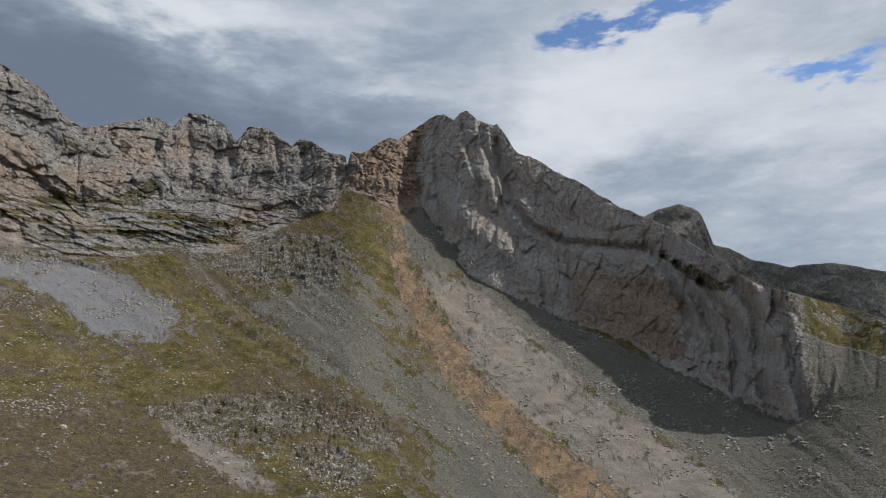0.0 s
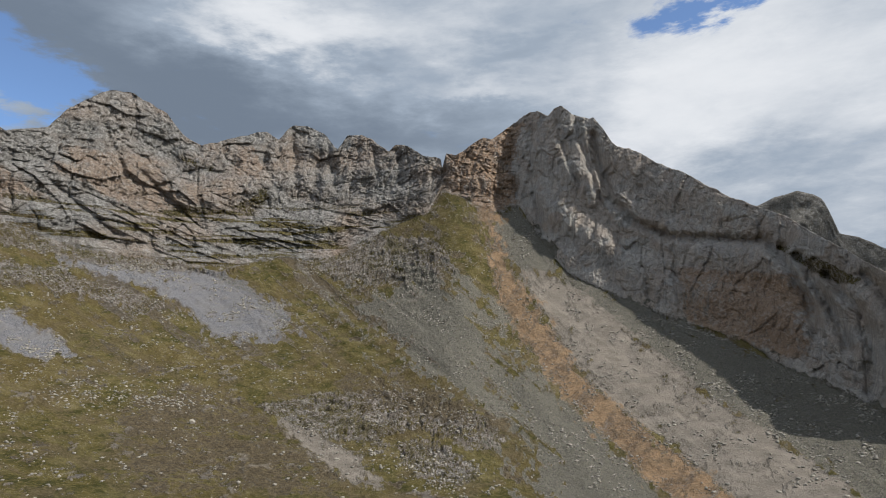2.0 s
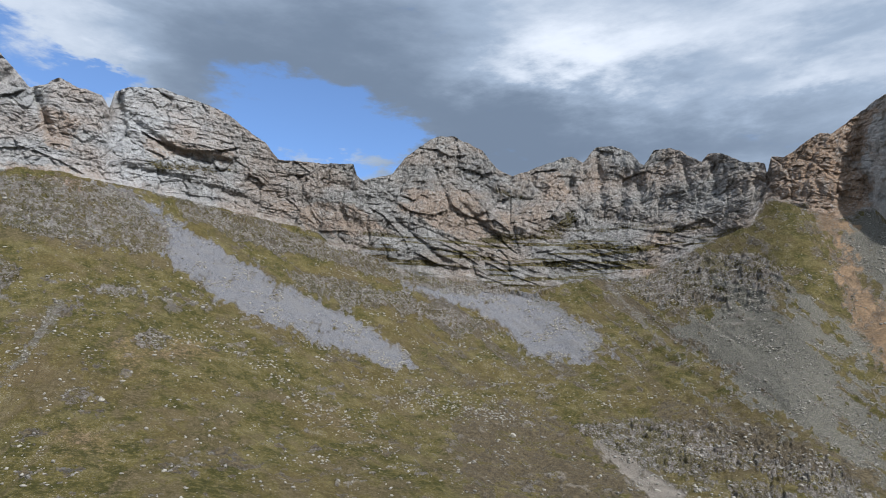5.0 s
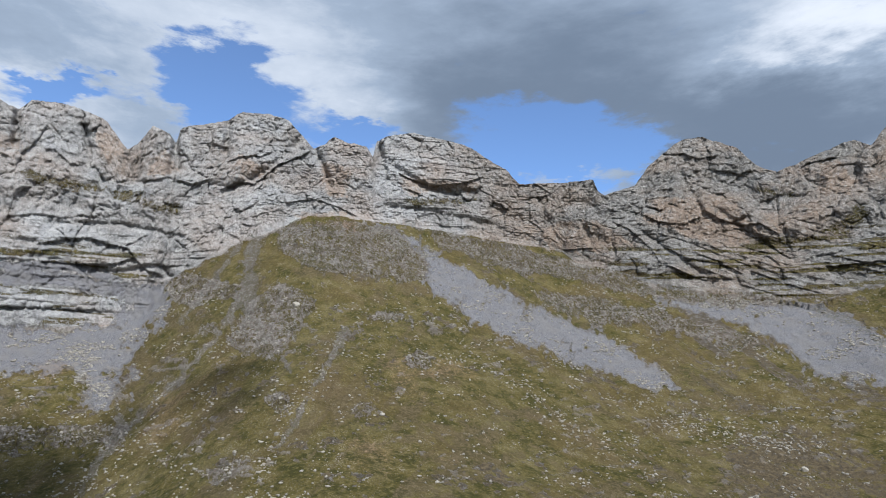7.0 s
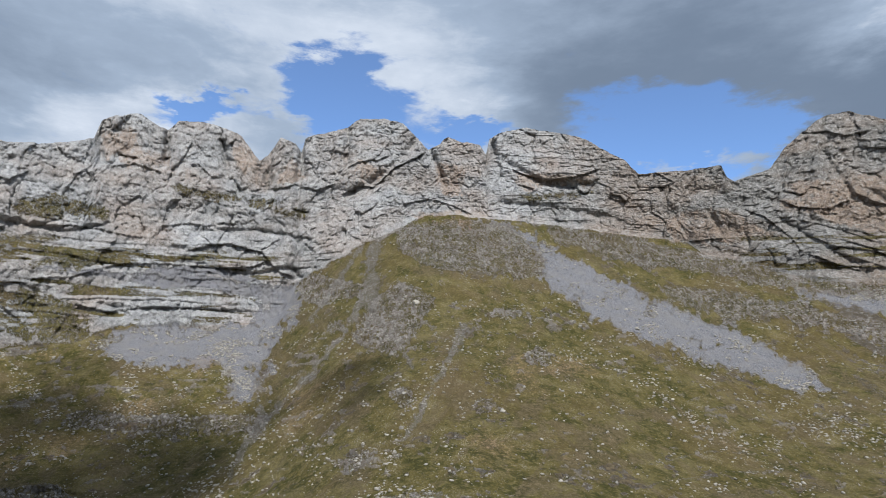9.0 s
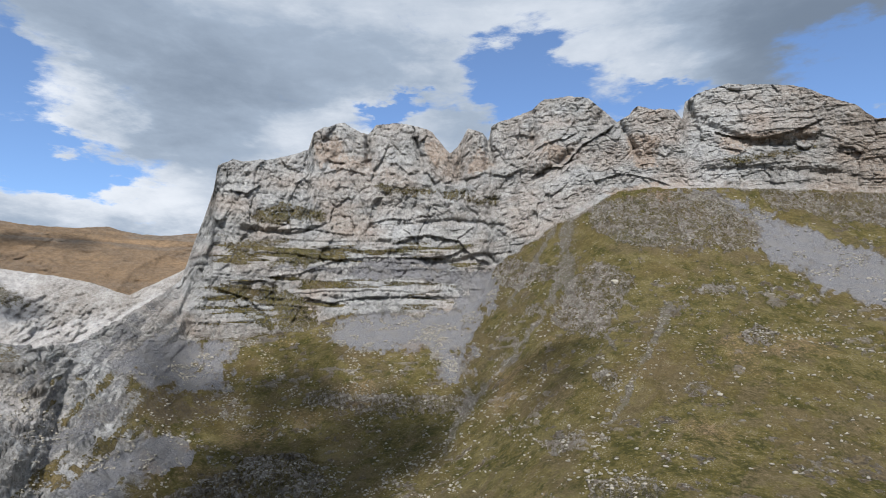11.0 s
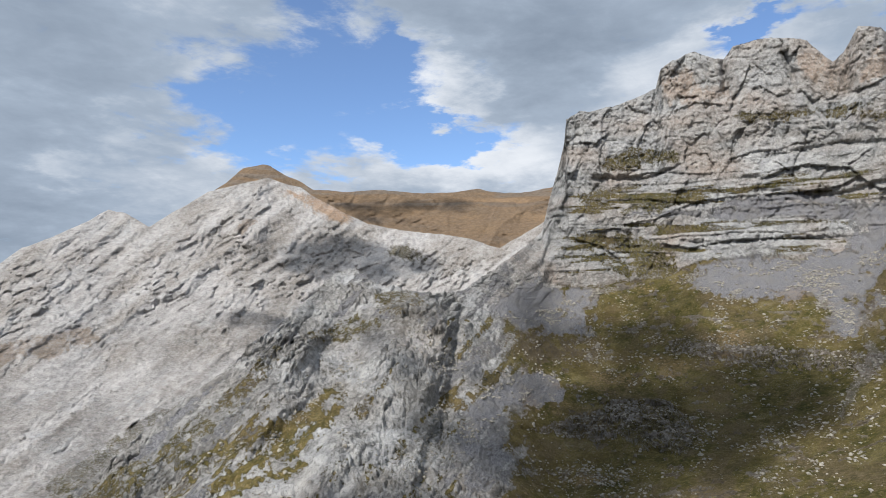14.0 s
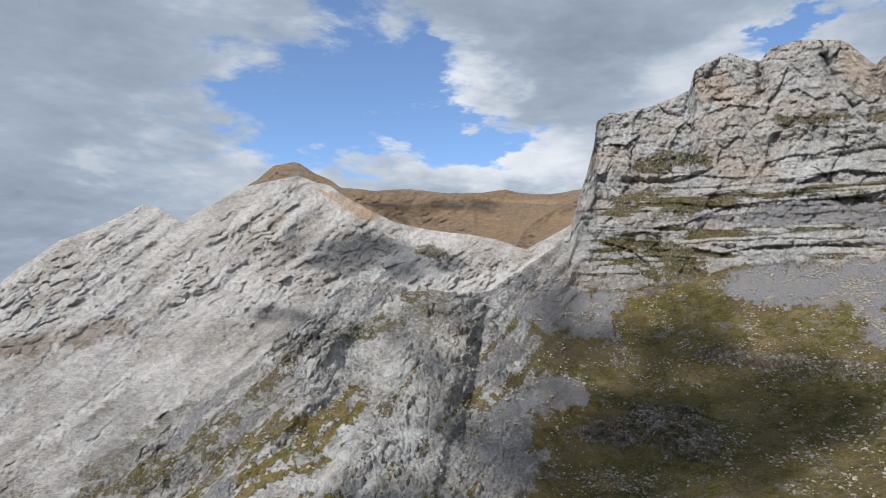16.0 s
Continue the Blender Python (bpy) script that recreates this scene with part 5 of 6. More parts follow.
for hb, hh, across, up, rise in ((127.0, -8.0, 2.3, 3.0, 11), (132.8, -15.5, 3.2, 2.4, 9), (131.3, -0.3, 2.6, 1.6, 8), (126.5, -2.6, 2.8, 1.3, 6), (136.0, -6.5, 1.6, 1.8, 6),
                                 (121.5, -4.5, 1.6, 1.6, 4), (106.2, -12.6, 3.4, 1.3, 6), (139.5, -11.5, 2.0, 2.0, 5)):
    ground += rise * np.exp(-((B - hb) / across) ** 2 - ((H - hh) / up) ** 2)
ground += (loose["scree"] + gravel) * 0.4 * fractal(X / 3.5, Y / 3.5, 0 * X, 2, 75)
ground += strips * 1.3 * fall + 1.1 * course
ground -= 0.9 * ridged((H - 0.75 * B) / 1.6, (B + 0.75 * H) / 12.0, 0 * B, 3, 76) * smooth01(B, 60, 40)
ground -= 0.8 * ridged((H + 0.9 * B) / 1.6, (B - 0.9 * H) / 12.0, 0 * B, 3, 78) * smooth01(B, 66, 76) * (1 - west)
wu, ww = (H + 0.95 * B) + 0.7 * coarse + 0.2 * crumb, (B - 0.95 * H) + 0.7 * fractal(B / 1.6, H / 1.6, 0 * B, 3, 85)
crack, chunk = facets(wu / 1.7, ww / 3.0, 16, 1.2)
crack2, chunk2 = facets(wu / 0.75, ww / 1.1, 17, 1.2)
crack3, chunk3 = facets(wu / 0.34, ww / 0.42, 18, 1.2)
craggy = (1.6 * chunk - 1.7 * (1 - smooth01(crack, 0, 0.16)) + 1.2 * chunk2 - 1.2 * (1 - smooth01(crack2, 0, 0.2)) + 0.45 * chunk3 - 0.5 * (1 - smooth01(crack3, 0, 0.25)))
craggy = 1.05 * craggy * west * (1 - 0.3 * smooth01(H, -5, -12) * smooth01(B, 134, 142)) * (1 - 0.85 * np.clip(loose["scree"] + grass, 0, 1)) * (0.35 + smooth01(lumps + 0.4 * coarse, -0.25, 0.2))
swell = np.zeros(B.shape)
for height, width, line in SPINES:
    box = near(line, 3 * width, B, H)
    off = line_distance(line, B[box] + 0.5 * coarse[box] + 0.15 * crumb[box], H[box] + 0.35 * coarse[box] + 0.1 * crumb[box])
    swell[box] += height * np.exp(-(off / width) ** 2)
swell = swell * smooth01(rows_v, -1.0, -0.94) * smooth01(rows_v, 1.0, 0.8)
flatly = np.maximum(1 - face, smooth01(B, 116, 121) * smooth01(rows_v, 1.0, 0.5)) * smooth01(rows_v, -1.0, -0.96)
unit = co / np.linalg.norm(co, axis=-1, keepdims=True)
co = co - unit * (crag * face + swell * np.clip(R / 500, 0.5, 1.3))[..., None]
co = co + (np.array([0, 0, 0.6], np.float32) - 0.7 * unit) * ((craggy + rocky) * smooth01(rows_v, -1.0, -0.96) * np.where(rows_v > 1, 0.3, 1) * np.clip(R / 500, 0.5, 1.3))[..., None]
co[..., 2] += ground * flatly * np.clip(R / 500, 0.5, 1.3)

colours = {"cover_one": np.stack([grass, loose["scree"], loose["ochre"]], -1),
           "cover_two": np.stack([loose["pale"], gravel, earth], -1),
           "rock_kind": np.stack([rock_white, rock_warm, rock_dark], -1)}

cell_b = 0.5 * (B[:-1, :-1] + B[1:, 1:])
cell_v = 0.5 * (rows_v[:-1, :-1] + rows_v[1:, 1:])
on_slope = cell_v < 0
kinds = np.stack([loose[k] for k in ("scree", "pale", "ochre")] + [mask["gravel"]], 0)
kinds = 0.5 * (kinds[:, :-1, :-1] + kinds[:, 1:, 1:])
cell_h = 0.5 * (H[:-1, :-1] + H[1:, 1:])
taken = np.zeros(cell_b.shape, bool)


def bed_of_stones(name, label, category, layer, outline):
    """One fan or patch of loose stone, cut out of the slope."""
    p = np.array(outline)
    lo, hi = p.min(0) - 1.0, p.max(0) + 1.0
    pick = on_slope & ~taken & (kinds[layer] > 0.5) & (cell_b > lo[0]) & (cell_b < hi[0]) & (cell_h > lo[1]) & (cell_h < hi[1])
    if pick.sum() < 50:
        return
    taken[pick] = True
    tagged(new(name, grid_mesh(name, co, colours, mountain, pick)), label, category, kind="stuff")


for outline in COVERS["ochre"]:
    bed_of_stones("ochre_gully", "rusty ochre earth and stones running down a gully", "gully", 2, outline)
for outline in COVERS["pale"]:
    bed_of_stones("talus_fan", "pale buff talus fan below the peak", "talus", 1, outline)
for outline in COVERS["scree"]:
    bed_of_stones("scree_slope", "lilac-grey limestone scree below the cliffs", "scree", 0, outline)
for outline in COVERS["gravel"]:
    bed_of_stones("gravel_slope", "brownish grey gravel slope with scattered blocks", "gravel", 3, outline)
slopes = new("ground", grid_mesh("ground", co, colours, mountain, on_slope & ~taken))
tagged(slopes, "dry olive turf, grey scree and stony gullies on steep slopes", "mountainside", kind="structure")


def rock_face(name, label, category, parts):
    """A mountain of several masses of rock: (name, from bearing, to bearing, from share, to share of the face, label)."""
    whole = tagged(new(name), label, category)
    for part_name, b0, b1, v0, v1, part_label in parts:
        wander = 0.12 * grain3(cell_b / 1.5, cell_b * 0, cell_b * 0, 12)
        pick = ~on_slope & (cell_b >= b0) & (cell_b < b1) & (cell_v + wander * (cell_v > 0.12) >= v0) & (cell_v + wander * (cell_v > 0.12) < v1)
        ob = new(part_name, grid_mesh(part_name, co, colours, mountain, pick))
        ob.parent = whole
        tagged(ob, part_label)


TOP = 99.0
rock_face("mountain_peak", "dark grey slabby limestone peak with rusty stains above a talus fan", "mountain", [
    ("summit", -9.0, 3.2, 0.62, TOP, ""), ("slab", -26.0, 3.2, -1, 0.62, "rust-stained grey slab"), ("shoulder", -26.0, -9.0, 0.62, TOP, ""),
    ("nose", -99, -26.0, -1, TOP, "fluted grey nose with a grassy back"), ("buttress", 3.2, 9.2, -1, TOP, "ochre-brown broken buttress")])
rock_face("jagged_ridge", "jagged grey-brown ridge of upright rock teeth with folded beds", "ridge",
          [("rock_tooth", lo, hi, 0.55, TOP, "") for lo, hi in ((9.2, 14.3), (14.3, 19.2), (19.2, 24.7), (24.7, 31.0))]
          + [("dome", 31.0, 46.0, 0.55, TOP, "blunt brown dome of folded rock"), ("folded_base", 9.2, 46.0, -1, 0.55, "folded grey beds with green ledges")])
rock_face("limestone_cliff", "pale grey bedded limestone wall with rounded towers and grassy ledges", "cliff",
          [("tower", lo, hi, 0.6, TOP, "") for lo, hi in ((46.0, 54.0), (54.0, 68.1), (68.1, 73.8), (73.8, 81.9), (81.9, 86.0), (86.0, 89.8),
                                                         (89.8, 97.7), (97.7, 103.4), (103.4, 113.6))]
          + [("lower_wall", 46.0, 86.0, -1, 0.6, ""), ("terraced_wall", 86.0, 113.6, -1, 0.6, "bedded grey terraces with grass strips")])
rock_face("rocky_spur", "pale fluted limestone spur with strips of dry grass", "spur",
          [("knoll", 128.0, 136.0, -1, TOP, "green-capped knoll"), ("saddle", 113.6, 128.0, -1, TOP, ""), ("rib", 136.0, 999, -1, TOP, "")])


# ---- boulders and stones on the slopes ----
def rock_shape(seed, fine):
    """An angular block: a ball cut by random planes."""
    rng = random.Random(seed)
    bm = bmesh.new()
    bmesh.ops.create_icosphere(bm, subdivisions=fine, radius=1.0)
    cuts = [(Vector((rng.gauss(0, 1), rng.gauss(0, 1), rng.gauss(0, 1))).normalized(), rng.uniform(0.45, 0.8)) for _ in range(9)]
    squash = Vector((rng.uniform(0.8, 1.3), rng.uniform(0.7, 1.1), rng.uniform(0.5, 0.85)))
    for p in bm.verts:
        for n, d in cuts:
            over = p.co.dot(n) - d
            if over > 0:
                p.co -= n * over
        p.co *= 1 + 0.06 * noise.noise(p.co * 3 + Vector((seed, 0, 0)))
        p.co = p.co * squash
    return bm


def surface(b, h):
    """The place on the slope at a bearing and height angle."""
    k = int(round((b - bear[0]) / STEP))
    col = H[:N_SLOPE, k]
    n = int(np.clip(np.searchsorted(col, h), 1, N_SLOPE - 2))
    return co[n, k]


ROCKS = []
for n in range(7):
    bm = rock_shape(n, 2)
    me = bpy.data.meshes.new("boulder")
    bm.to_mesh(me)
    bm.free()
    me.materials.append(stone)
    ROCKS.append(me)
LOOKS = [(10.3, -2.5, 4.5), (34.6, -1.2, 4.0), (56.6, 5.8, 4.0), (55.4, 4.2, 4.5), (54.4, 2.4, 6.0), (75.6, -3.8, 5.5), (75.8, -6.8, 4.0), (-15.7, -6.0, 5.5),
         (92.7, -0.3, 4.0), (87.8, -7.7, 5.0), (-2.5, -7.4, 3.5), (48.7, -0.8, 5.0), (31.4, -8.2, 6.0), (2.2, 2.0, 3.5), (74.7, 4.6, 8.0), (73.0, 5.0, 4.0),
         (66.5, -5.0, 4.0), (-14.3, -5.7, 4.0), (-11.5, -3.6, 5.0), (-12.6, -4.0, 4.0)]
rng = random.Random(5)


def boulder(b, h, size, label):
    p = surface(b, h)
    ob = new("boulder", rng.choice(ROCKS))
    s = size * 0.5
    ob.matrix_world = (Matrix.Translation((p[0], p[1], p[2] + 0.12 * s)) @ pose(0, 0, 0, rng.uniform(-15, 15), rng.uniform(-15, 15), rng.uniform(0, 360))
                       @ Matrix.Diagonal((s, s, s, 1)))
    tagged(ob, label, "boulder", "boulders on the slopes")


for b, h, size in LOOKS:
    boulder(b, h, size, "large pale grey limestone boulder on the open slope")
weight = (0.6 * mask["scree"] + 0.30 * mask["gravel"] + 0.22 * mask["pale"] + 0.12 * mask["ochre"] + 0.10 * grass)[6:N_SLOPE - 4, :-1]
clump = smooth01(fractal(B / 1.3, H / 0.8, 0 * B, 4, 86, 0.65), 0.05, 0.4)[6:N_SLOPE - 4, :-1]
weight = weight + 0.14 * earth[6:N_SLOPE - 4, :-1]
weight = weight * (1 + 0.4 * smooth01(B, 86, 94) * smooth01(B, 118, 113))[6:N_SLOPE - 4, :-1]
weight = (weight + 0.05 + 0.5 * course[6:N_SLOPE - 4, :-1]) * (0.03 + 2.6 * clump + 1.4 * (mask["rock"] * (1 - west))[6:N_SLOPE - 4, :-1]) * (R[6:N_SLOPE - 4, :-1] ** 2 / 4e5)
odds = np.cumsum(weight.ravel())
picks = []
for line in STONE_ROWS:
    p = np.array(line)
    run = np.concatenate([[0], np.cumsum(np.hypot(*np.diff(p, axis=0).T))])
    for _ in range(int(run[-1] * 12)):
        s = rng.uniform(0, run[-1])
        sb, sh = np.interp(s, run, p[:, 0]) + rng.gauss(0, 0.75), np.interp(s, run, p[:, 1]) + rng.gauss(0, 0.45)
        k = int((sb - bear[0]) / STEP)
        picks.append((int(np.clip(np.searchsorted(H[:N_SLOPE, k], sh), 8, N_SLOPE - 6)) - 6, k))
draw = np.searchsorted(odds, np.random.default_rng(3).random(24000) * odds[-1])
rows_at, cols_at = np.unravel_index(np.minimum(draw, weight.size - 1), weight.shape)
rows_at, cols_at = np.append(rows_at, [p[0] for p in picks]), np.append(cols_at, [p[1] for p in picks])
for k in range(250):
    i, j = rows_at[k] + 6, cols_at[k]
    boulder(float(B[i, j]), float(H[i, j]), 2.2 + 2.6 * rng.random() ** 2.5, "weathered grey limestone boulder half sunk in the slope")


def loose_stones():
    """Thousands of smaller stones, as one mesh."""
    shapes = []
    for n in range(6):
        bm = rock_shape(40 + n, 1)
        bm.verts.ensure_lookup_table()
        shapes.append((np.array([p.co[:] for p in bm.verts]), np.array([[p.index for p in f.verts] for f in bm.faces])))
        bm.free()
    gen = np.random.default_rng(9)
    points, faces, base = [], [], 0
    for k in range(250, len(rows_at)):
        i, j = rows_at[k] + 6, cols_at[k]
        pts, tri = shapes[k % 6]
        s = (0.4 + 1.2 * gen.random() ** 3) * (0.7 + R[i, j] / 1200)
        a = gen.random() * 6.283
        turn = np.array([[math.cos(a), -math.sin(a), 0], [math.sin(a), math.cos(a), 0], [0, 0, 1]])
        d = gen.random(2)
        at = co[i, j] + d[0] * (co[i + 1, j] - co[i, j]) + d[1] * (co[i, j + 1] - co[i, j])
        points.append(pts @ turn.T * s + at + (0, 0, 0.2 * s))
        faces.append(tri + base)
        base += len(pts)
    verts, tris = np.concatenate(points), np.concatenate(faces)
    me = bpy.data.meshes.new("stones")
    me.vertices.add(len(verts))
    me.vertices.foreach_set("co", verts.astype(np.float32).ravel())
    me.loops.add(tris.size)
    me.loops.foreach_set("vertex_index", tris.astype(np.int32).ravel())
    me.polygons.add(len(tris))
    me.polygons.foreach_set("loop_start", np.arange(0, tris.size, 3, dtype=np.int32))
    me.update(calc_edges=True)
    me.materials.append(stone)
    tagged(new("stones", me), "pale limestone stones scattered over turf and scree", "stones", kind="stuff")


loose_stones()

# ---- farther mountains ----
def far_mountain(name, label, table, low, high, step, near_r, far_r, base_h, rows, paint, bulk, masses):
    b = np.arange(low, high, step)
    top = along(table, b, 1) + 0.12 * fractal(b / 1.1, 0 * b, 0 * b, 3, 15)
    v = np.linspace(0, 1, rows)[:, None]
    h = base_h + (top - base_h) * v
    nr, fr = along(near_r, b, 5), along(far_r, b, 5)
    even = np.convolve(np.pad(top, 60, "edge"), np.ones(121) / 121, "valid")
    r = nr + (fr - nr) * np.clip((h - base_h) / (even - base_h), 0, 1.6) ** 1.15
    fr = r[-1]
    tail = np.array([30, 150, 400])[:, None]
    tail_z = fr * np.tan(np.radians(top)) - np.array([12, 110, 420])[:, None]
    h = np.concatenate([h, np.degrees(np.arctan2(tail_z, fr + tail))])
    r = np.concatenate([r, fr + tail])
    vv = np.concatenate([v, 1 + tail / 100]) + 0 * h
    bb = np.broadcast_to(b, h.shape)
    p = spherical(bb, h, r)
    x, y, z = (p[..., k] for k in range(3))
    k = bulk * r / 1500
    d = k * (26 * fractal(x / 170, y / 170, z / 170, 5, 21, 0.55) + 26 * ridged((h + 0.75 * bb) / 3.4 + 0.5 * fractal(bb / 5, h / 5, 0 * bb, 3, 25), (bb - 0.75 * h) / 16, 0 * bb, 5, 22)
             + 5 * fractal(x / 22, y / 22, z / 22, 4, 23, 0.65))
    wu = (h + 0.75 * bb) + 0.9 * fractal(bb / 1.7, h / 1.7, 0 * bb, 4, 28, 0.6)
    ww = (bb - 0.75 * h) + 0.9 * fractal(bb / 1.7, h / 1.7, 0 * bb, 4, 29, 0.6)
    gap, lump = facets(wu / 1.3, ww / 2.4, 6, 1.2)
    gap2, lump2 = facets(wu / 0.42, ww / 1.1, 7, 1.4)
    gap3, lump3 = facets(wu / 0.2, ww / 0.42, 8, 1.4)
    calm = smooth01(fractal(bb / 4, h / 3, 0 * bb, 4, 30, 0.6), 0.3, -0.2)
    one, two, three = paint(bb, h, vv, x, y, z)
    stony = (0.75 + 0.6 * calm) * (1 - 0.8 * np.clip(2.5 * one[..., 1], 0, 1))
    broken = 5.5 * lump - 4.0 * (1 - smooth01(gap, 0, 0.14)) + 3.6 * lump2 - 3.0 * (1 - smooth01(gap2, 0, 0.2)) + 1.8 * lump3 - 1.5 * (1 - smooth01(gap3, 0, 0.25))
    ribs = 9.0 * ridged(wu / 0.6, ww / 2.6, 0 * bb, 3, 31) + 8.0 * ridged(wu / 1.5, ww / 5.0, 0 * bb, 4, 27)
    d = d + bulk * stony * (0.75 * broken + 0.5 * ribs)
    d = d * (1 - 0.55 * smooth01(h, 0, -8) * (bulk > 0.9))
    d = d * np.minimum(1, (1.03 - np.minimum(vv, 1)) * 9)
    p = p - p / np.linalg.norm(p, axis=-1, keepdims=True) * d[..., None]
    p[..., 2] += bulk * 0.9 * fractal(x / 9, y / 9, z / 9, 2, 24) * (vv < 0.97)
    whole = tagged(new(name), label, "mountain")
    middle = 0.5 * (bb[:-1, :-1] + bb[1:, 1:])
    for part_name, b0, b1 in masses:
        ob = new(part_name, grid_mesh(part_name, p, {"cover_one": one, "cover_two": two, "rock_kind": three}, mountain, (middle >= b0) & (middle < b1)))
        ob.parent = whole


def pale_paint(b, h, v, x, y, z):
    n = fractal(x / 120, y / 120, z / 120, 5, 51, 0.6)
    o = 0 * b
    scree = smooth01(n + 0.5 * (0.55 - v), 0.15, 0.35) * 0.25
    grass = smooth01(fractal(x / 90, y / 90, z / 60, 4, 52), 0.2, 0.4) * smooth01(v, 0.5, 0.25) * 0.5
    ochre = 0.5 * soft_mask(COVERS["far_ochre"], 0.6, b, h)
    grass = np.maximum(grass, 0.55 * soft_mask(COVERS["far_grass"], 0.6, b, h))
    scree = np.maximum(0.8 * scree, 0.22 * soft_mask(COVERS["far_scree"], 0.8, b, h)) * (1 - grass)
    warm = 0.2 + 0.7 * soft_mask(COVERS["far_warm"], 0.6, b, h)
    chute = fractal((h + 0.75 * b) / 1.5 + 0.4 * n, (b - 0.75 * h) / 9.0, o, 4, 53, 0.6)
    scree = np.maximum(scree, 0.30 * smooth01(chute + 0.3 * n, 0.10, 0.26) * smooth01(v, 0.95, 0.7))
    tone = np.clip(0.8 + 0.9 * fractal((h + 0.75 * b) / 1.1, (b - 0.75 * h) / 5.0, o, 5, 54, 0.6) + 0.5 * n, 0.15, 1)
    return np.stack([grass, scree, ochre], -1), np.stack([o, o, o], -1), np.stack([tone, warm, o], -1)


def tawny_paint(b, h, v, x, y, z):
    n = fractal(x / 150, y / 150, z / 40, 4, 55)
    o = 0 * b
    n = n + 0.6 * fractal(x / 600, y / 600, z / 14, 3, 56)
    ochre = 0.72 + 0.3 * n
    rim = smooth01(v + 0.04 * n, 0.80, 0.86)
    bands = smooth01(fractal(b / 5.0, h / 0.35, o, 3, 57, 0.6), 0.0, 0.25) * rim
    ochre = ochre * (1 - 0.45 * bands)
    grass = np.maximum(0.25 * smooth01(n, 0.0, 0.4), 0.4 * rim * (1 - bands))
    return np.stack([grass, o, ochre], -1), np.stack([0.3 + 0.3 * bands - 0.3 * n, o, 0.02 + 0.25 * n], -1), np.stack([0.4 * bands, 0.5 + o, o], -1)


def dark_paint(b, h, v, x, y, z):
    o = 0 * b
    return np.stack([0.35 + o, o, o], -1), np.stack([o, 0.35 + o, o], -1), np.stack([o, o, 0.1 + o], -1)


far_mountain("pale_mountain", "pale grey limestone mountain with smooth scree aprons", PALE_CREST, 106, 175, 0.1,
             [(106, 900), (120, 850), (140, 650), (175, 500)], [(106, 1500), (118, 1550), (139, 1750), (152, 1700), (175, 1300)], -24, 330, pale_paint, 1.0, [("saddle", -999, 131), ("main_peak", 131, 148.6), ("side_peak", 148.6, 999)])
far_mountain("tawny_ridge", "tawny grassy ridge with a blunt ochre summit", TAWNY_CREST, 104, 147, 0.15,
             [(104, 1750), (160, 1850)], [(104, 2500), (139, 2300), (160, 2300)], 1.5, 120, tawny_paint, 0.85, [("ridge_crest", -999, 134), ("summit_cone", 134, 999)])
far_mountain("dark_hump", "dark blunt rocky hump on a far ridge", HUMP_CREST, -60, -10, 0.2,
             [(-60, 1900), (-10, 1560)], [(-60, 2100), (-21, 1700), (-10, 1700)], -6, 80, dark_paint, 0.5, [("far_ridge", -999, -24.2), ("hump", -24.2, 999)])


# ---- ground under the viewer and out to the horizon ----
def near_ground():
    b = np.arange(-180, 180.1, 1.5)
    t = np.linspace(0, 1, 60)[:, None]
    rim_r = along([(-180, 300), (-75, 260)] + [(x, y) for x, y in zip(bear[::25], toe_r[::25])] + [(180, 300)], b)
    rim_z = along([(-180, 110), (-75, 20)] + [(x, y) for x, y in zip(bear[::25], (toe_r * np.tan(np.radians(toe_h)))[::25])] + [(180, 90)], b)
    r = rim_r * t ** 1.6
    z = -1.6 + (rim_z + 1.6) * t ** 1.6 - 45 * np.sin(np.pi * t) ** 2 * (rim_z < -20)
    p = np.stack([-np.sin(np.radians(b)) * r, np.cos(np.radians(b)) * r, z], -1)
    p[..., 2] += 1.2 * fractal(p[..., 0] / 40, p[..., 1] / 40, 0 * z, 4, 81) * np.clip(r / 30, 0, 1) * (1 - t)
    x, y = p[..., 0], p[..., 1]
    o = 0 * x
    g = smooth01(fractal(x / 15, y / 15, o, 4, 83), -0.5, -0.2)
    ob = new("near_slope", grid_mesh("near_slope", p, {"cover_one": np.stack([g, o, o], -1), "cover_two": np.stack([o, 1 - g, o], -1),
                                             "rock_kind": np.stack([o, o, o], -1)}, mountain))
    tagged(ob, "dry turf of the hillside under the viewer", "hillside", kind="structure")


def horizon_ground():
    b = np.arange(-180, 180.1, 4)
    r = np.array([0, 300, 900, 1800, 3000, 4800])[:, None]
    p = np.stack([-np.sin(np.radians(b)) * r, np.cos(np.radians(b)) * r, -240 - r * 0.03 + 0 * b], -1)
    o = 0 * p[..., 0]
    ob = new("valley_floor", grid_mesh("valley_floor", p, {"cover_one": np.stack([o + 0.8, o, o], -1), "cover_two": np.stack([o, o + 0.2, o], -1),
                                               "rock_kind": np.stack([o, o, o], -1)}, mountain))
    tagged(ob, "low hazy ground out to the horizon", "ground", kind="structure")


near_ground()
horizon_ground()


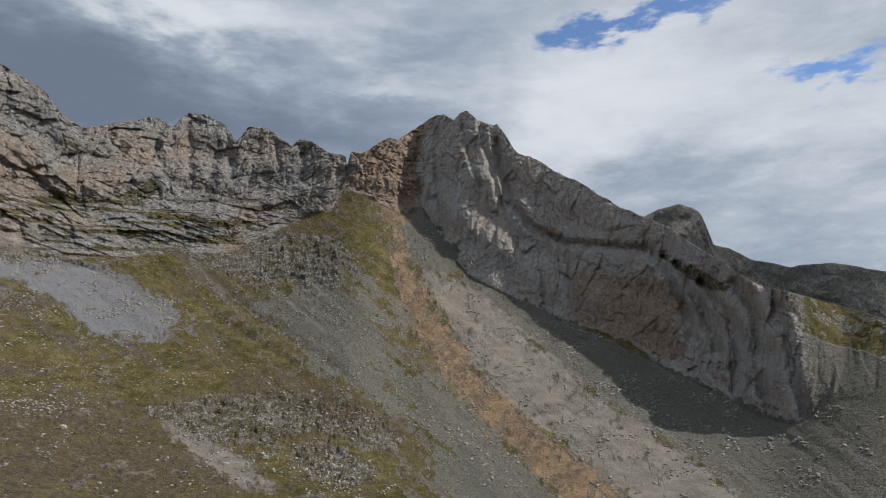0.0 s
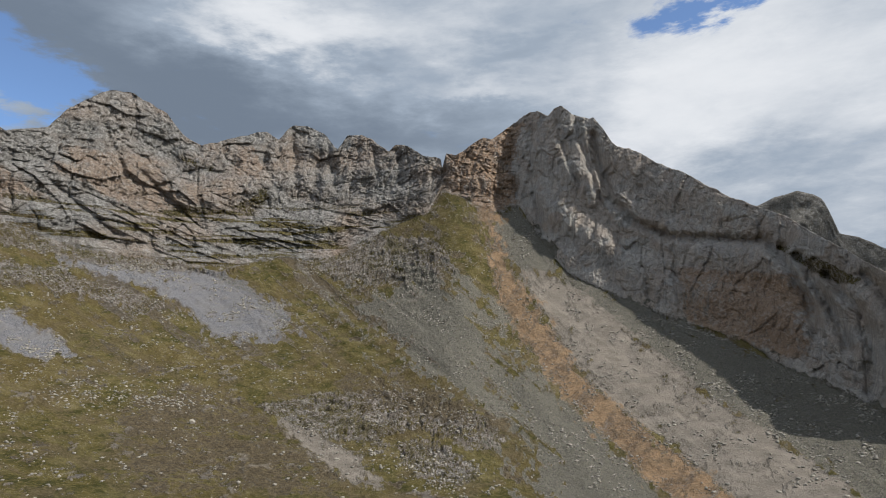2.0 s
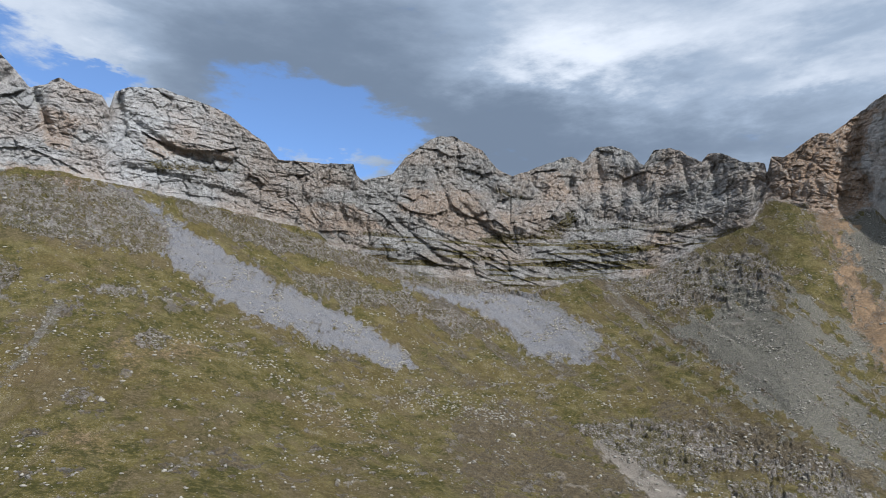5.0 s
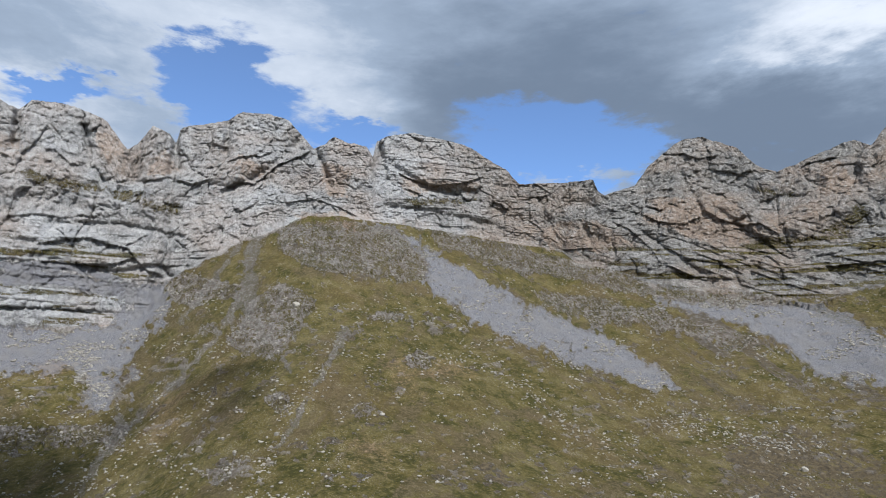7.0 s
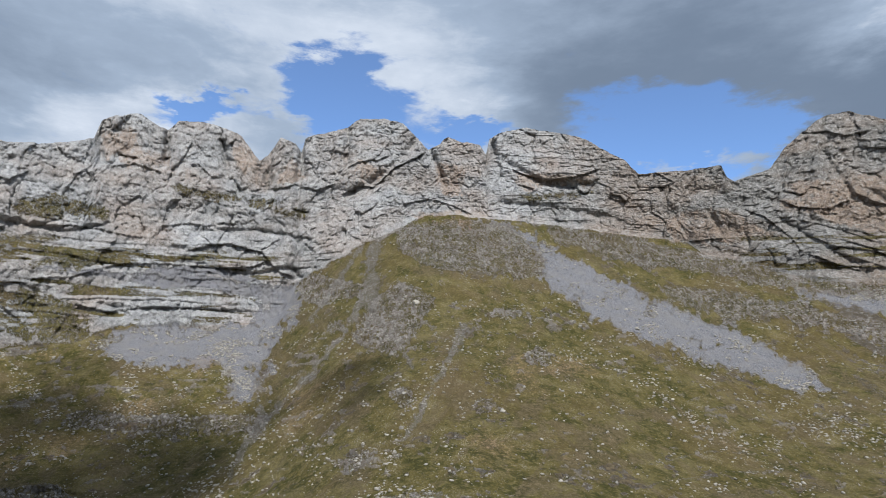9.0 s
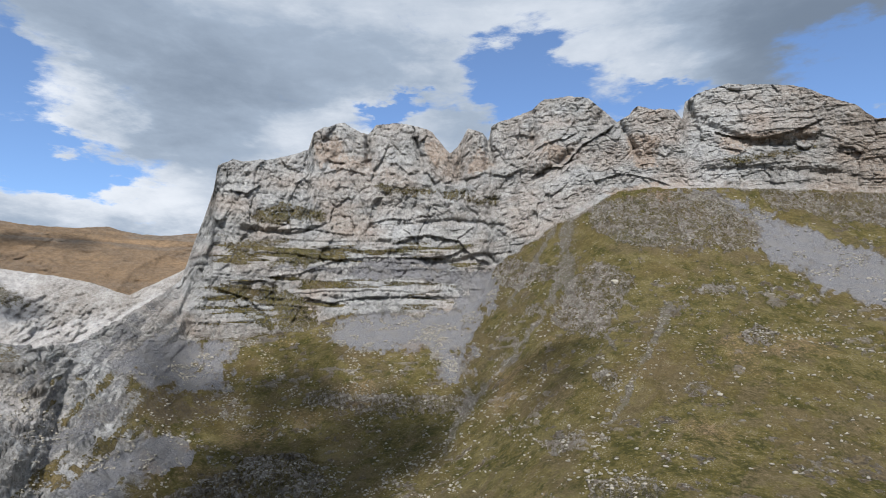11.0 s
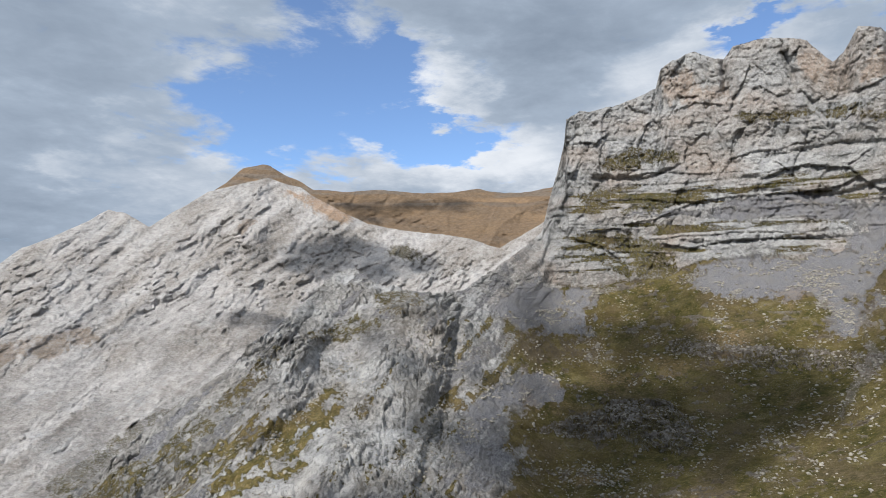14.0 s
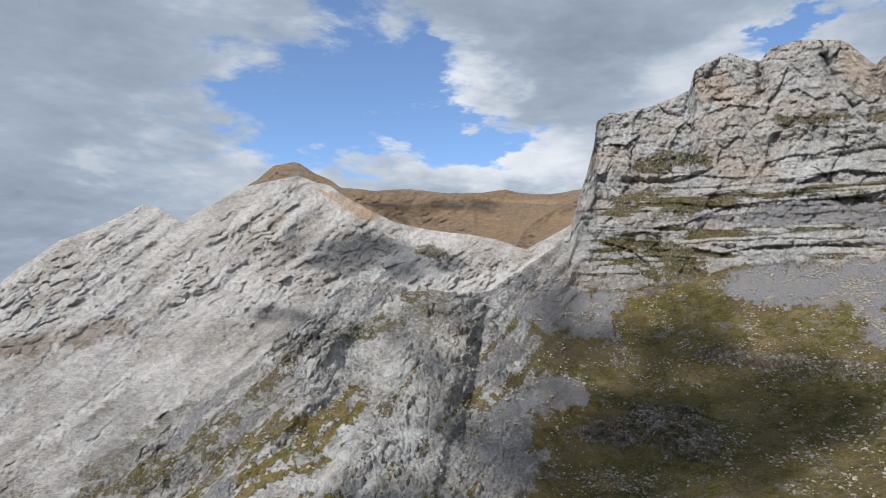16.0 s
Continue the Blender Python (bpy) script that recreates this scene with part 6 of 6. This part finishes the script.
# ---- unseen cumulus added overhead and behind the viewer, placed to shade parts of the slopes ----
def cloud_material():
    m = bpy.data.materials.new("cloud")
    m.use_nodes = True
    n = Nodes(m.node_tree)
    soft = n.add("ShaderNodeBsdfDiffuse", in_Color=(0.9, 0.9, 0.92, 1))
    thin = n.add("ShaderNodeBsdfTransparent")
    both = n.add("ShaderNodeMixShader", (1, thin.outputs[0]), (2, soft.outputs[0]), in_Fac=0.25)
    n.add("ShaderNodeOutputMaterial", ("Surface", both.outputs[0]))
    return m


cloud_stuff = cloud_material()


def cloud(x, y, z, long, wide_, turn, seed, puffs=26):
    """An added cloud that only casts shade: a heap of puffs on a flat base."""
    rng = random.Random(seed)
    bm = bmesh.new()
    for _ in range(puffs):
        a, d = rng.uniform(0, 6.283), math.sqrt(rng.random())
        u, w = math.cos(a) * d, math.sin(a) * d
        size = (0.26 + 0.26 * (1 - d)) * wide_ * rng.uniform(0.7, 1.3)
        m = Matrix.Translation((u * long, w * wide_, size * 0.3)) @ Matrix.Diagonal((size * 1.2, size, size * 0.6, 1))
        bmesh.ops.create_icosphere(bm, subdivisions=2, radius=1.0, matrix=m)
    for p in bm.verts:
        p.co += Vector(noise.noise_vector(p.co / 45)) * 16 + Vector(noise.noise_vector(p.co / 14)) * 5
    me = bpy.data.meshes.new("unseen_shade_cloud")
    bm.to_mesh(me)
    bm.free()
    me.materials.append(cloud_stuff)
    ob = new("unseen_shade_cloud", me)
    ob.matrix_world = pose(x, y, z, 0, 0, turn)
    tagged(ob, "unseen grey-white cumulus cloud with a flat base, added overhead to shade the slopes", "cloud", "clouds overhead")


# each stands up-sun of a place to be darkened, out of view; fewer puffs shade less
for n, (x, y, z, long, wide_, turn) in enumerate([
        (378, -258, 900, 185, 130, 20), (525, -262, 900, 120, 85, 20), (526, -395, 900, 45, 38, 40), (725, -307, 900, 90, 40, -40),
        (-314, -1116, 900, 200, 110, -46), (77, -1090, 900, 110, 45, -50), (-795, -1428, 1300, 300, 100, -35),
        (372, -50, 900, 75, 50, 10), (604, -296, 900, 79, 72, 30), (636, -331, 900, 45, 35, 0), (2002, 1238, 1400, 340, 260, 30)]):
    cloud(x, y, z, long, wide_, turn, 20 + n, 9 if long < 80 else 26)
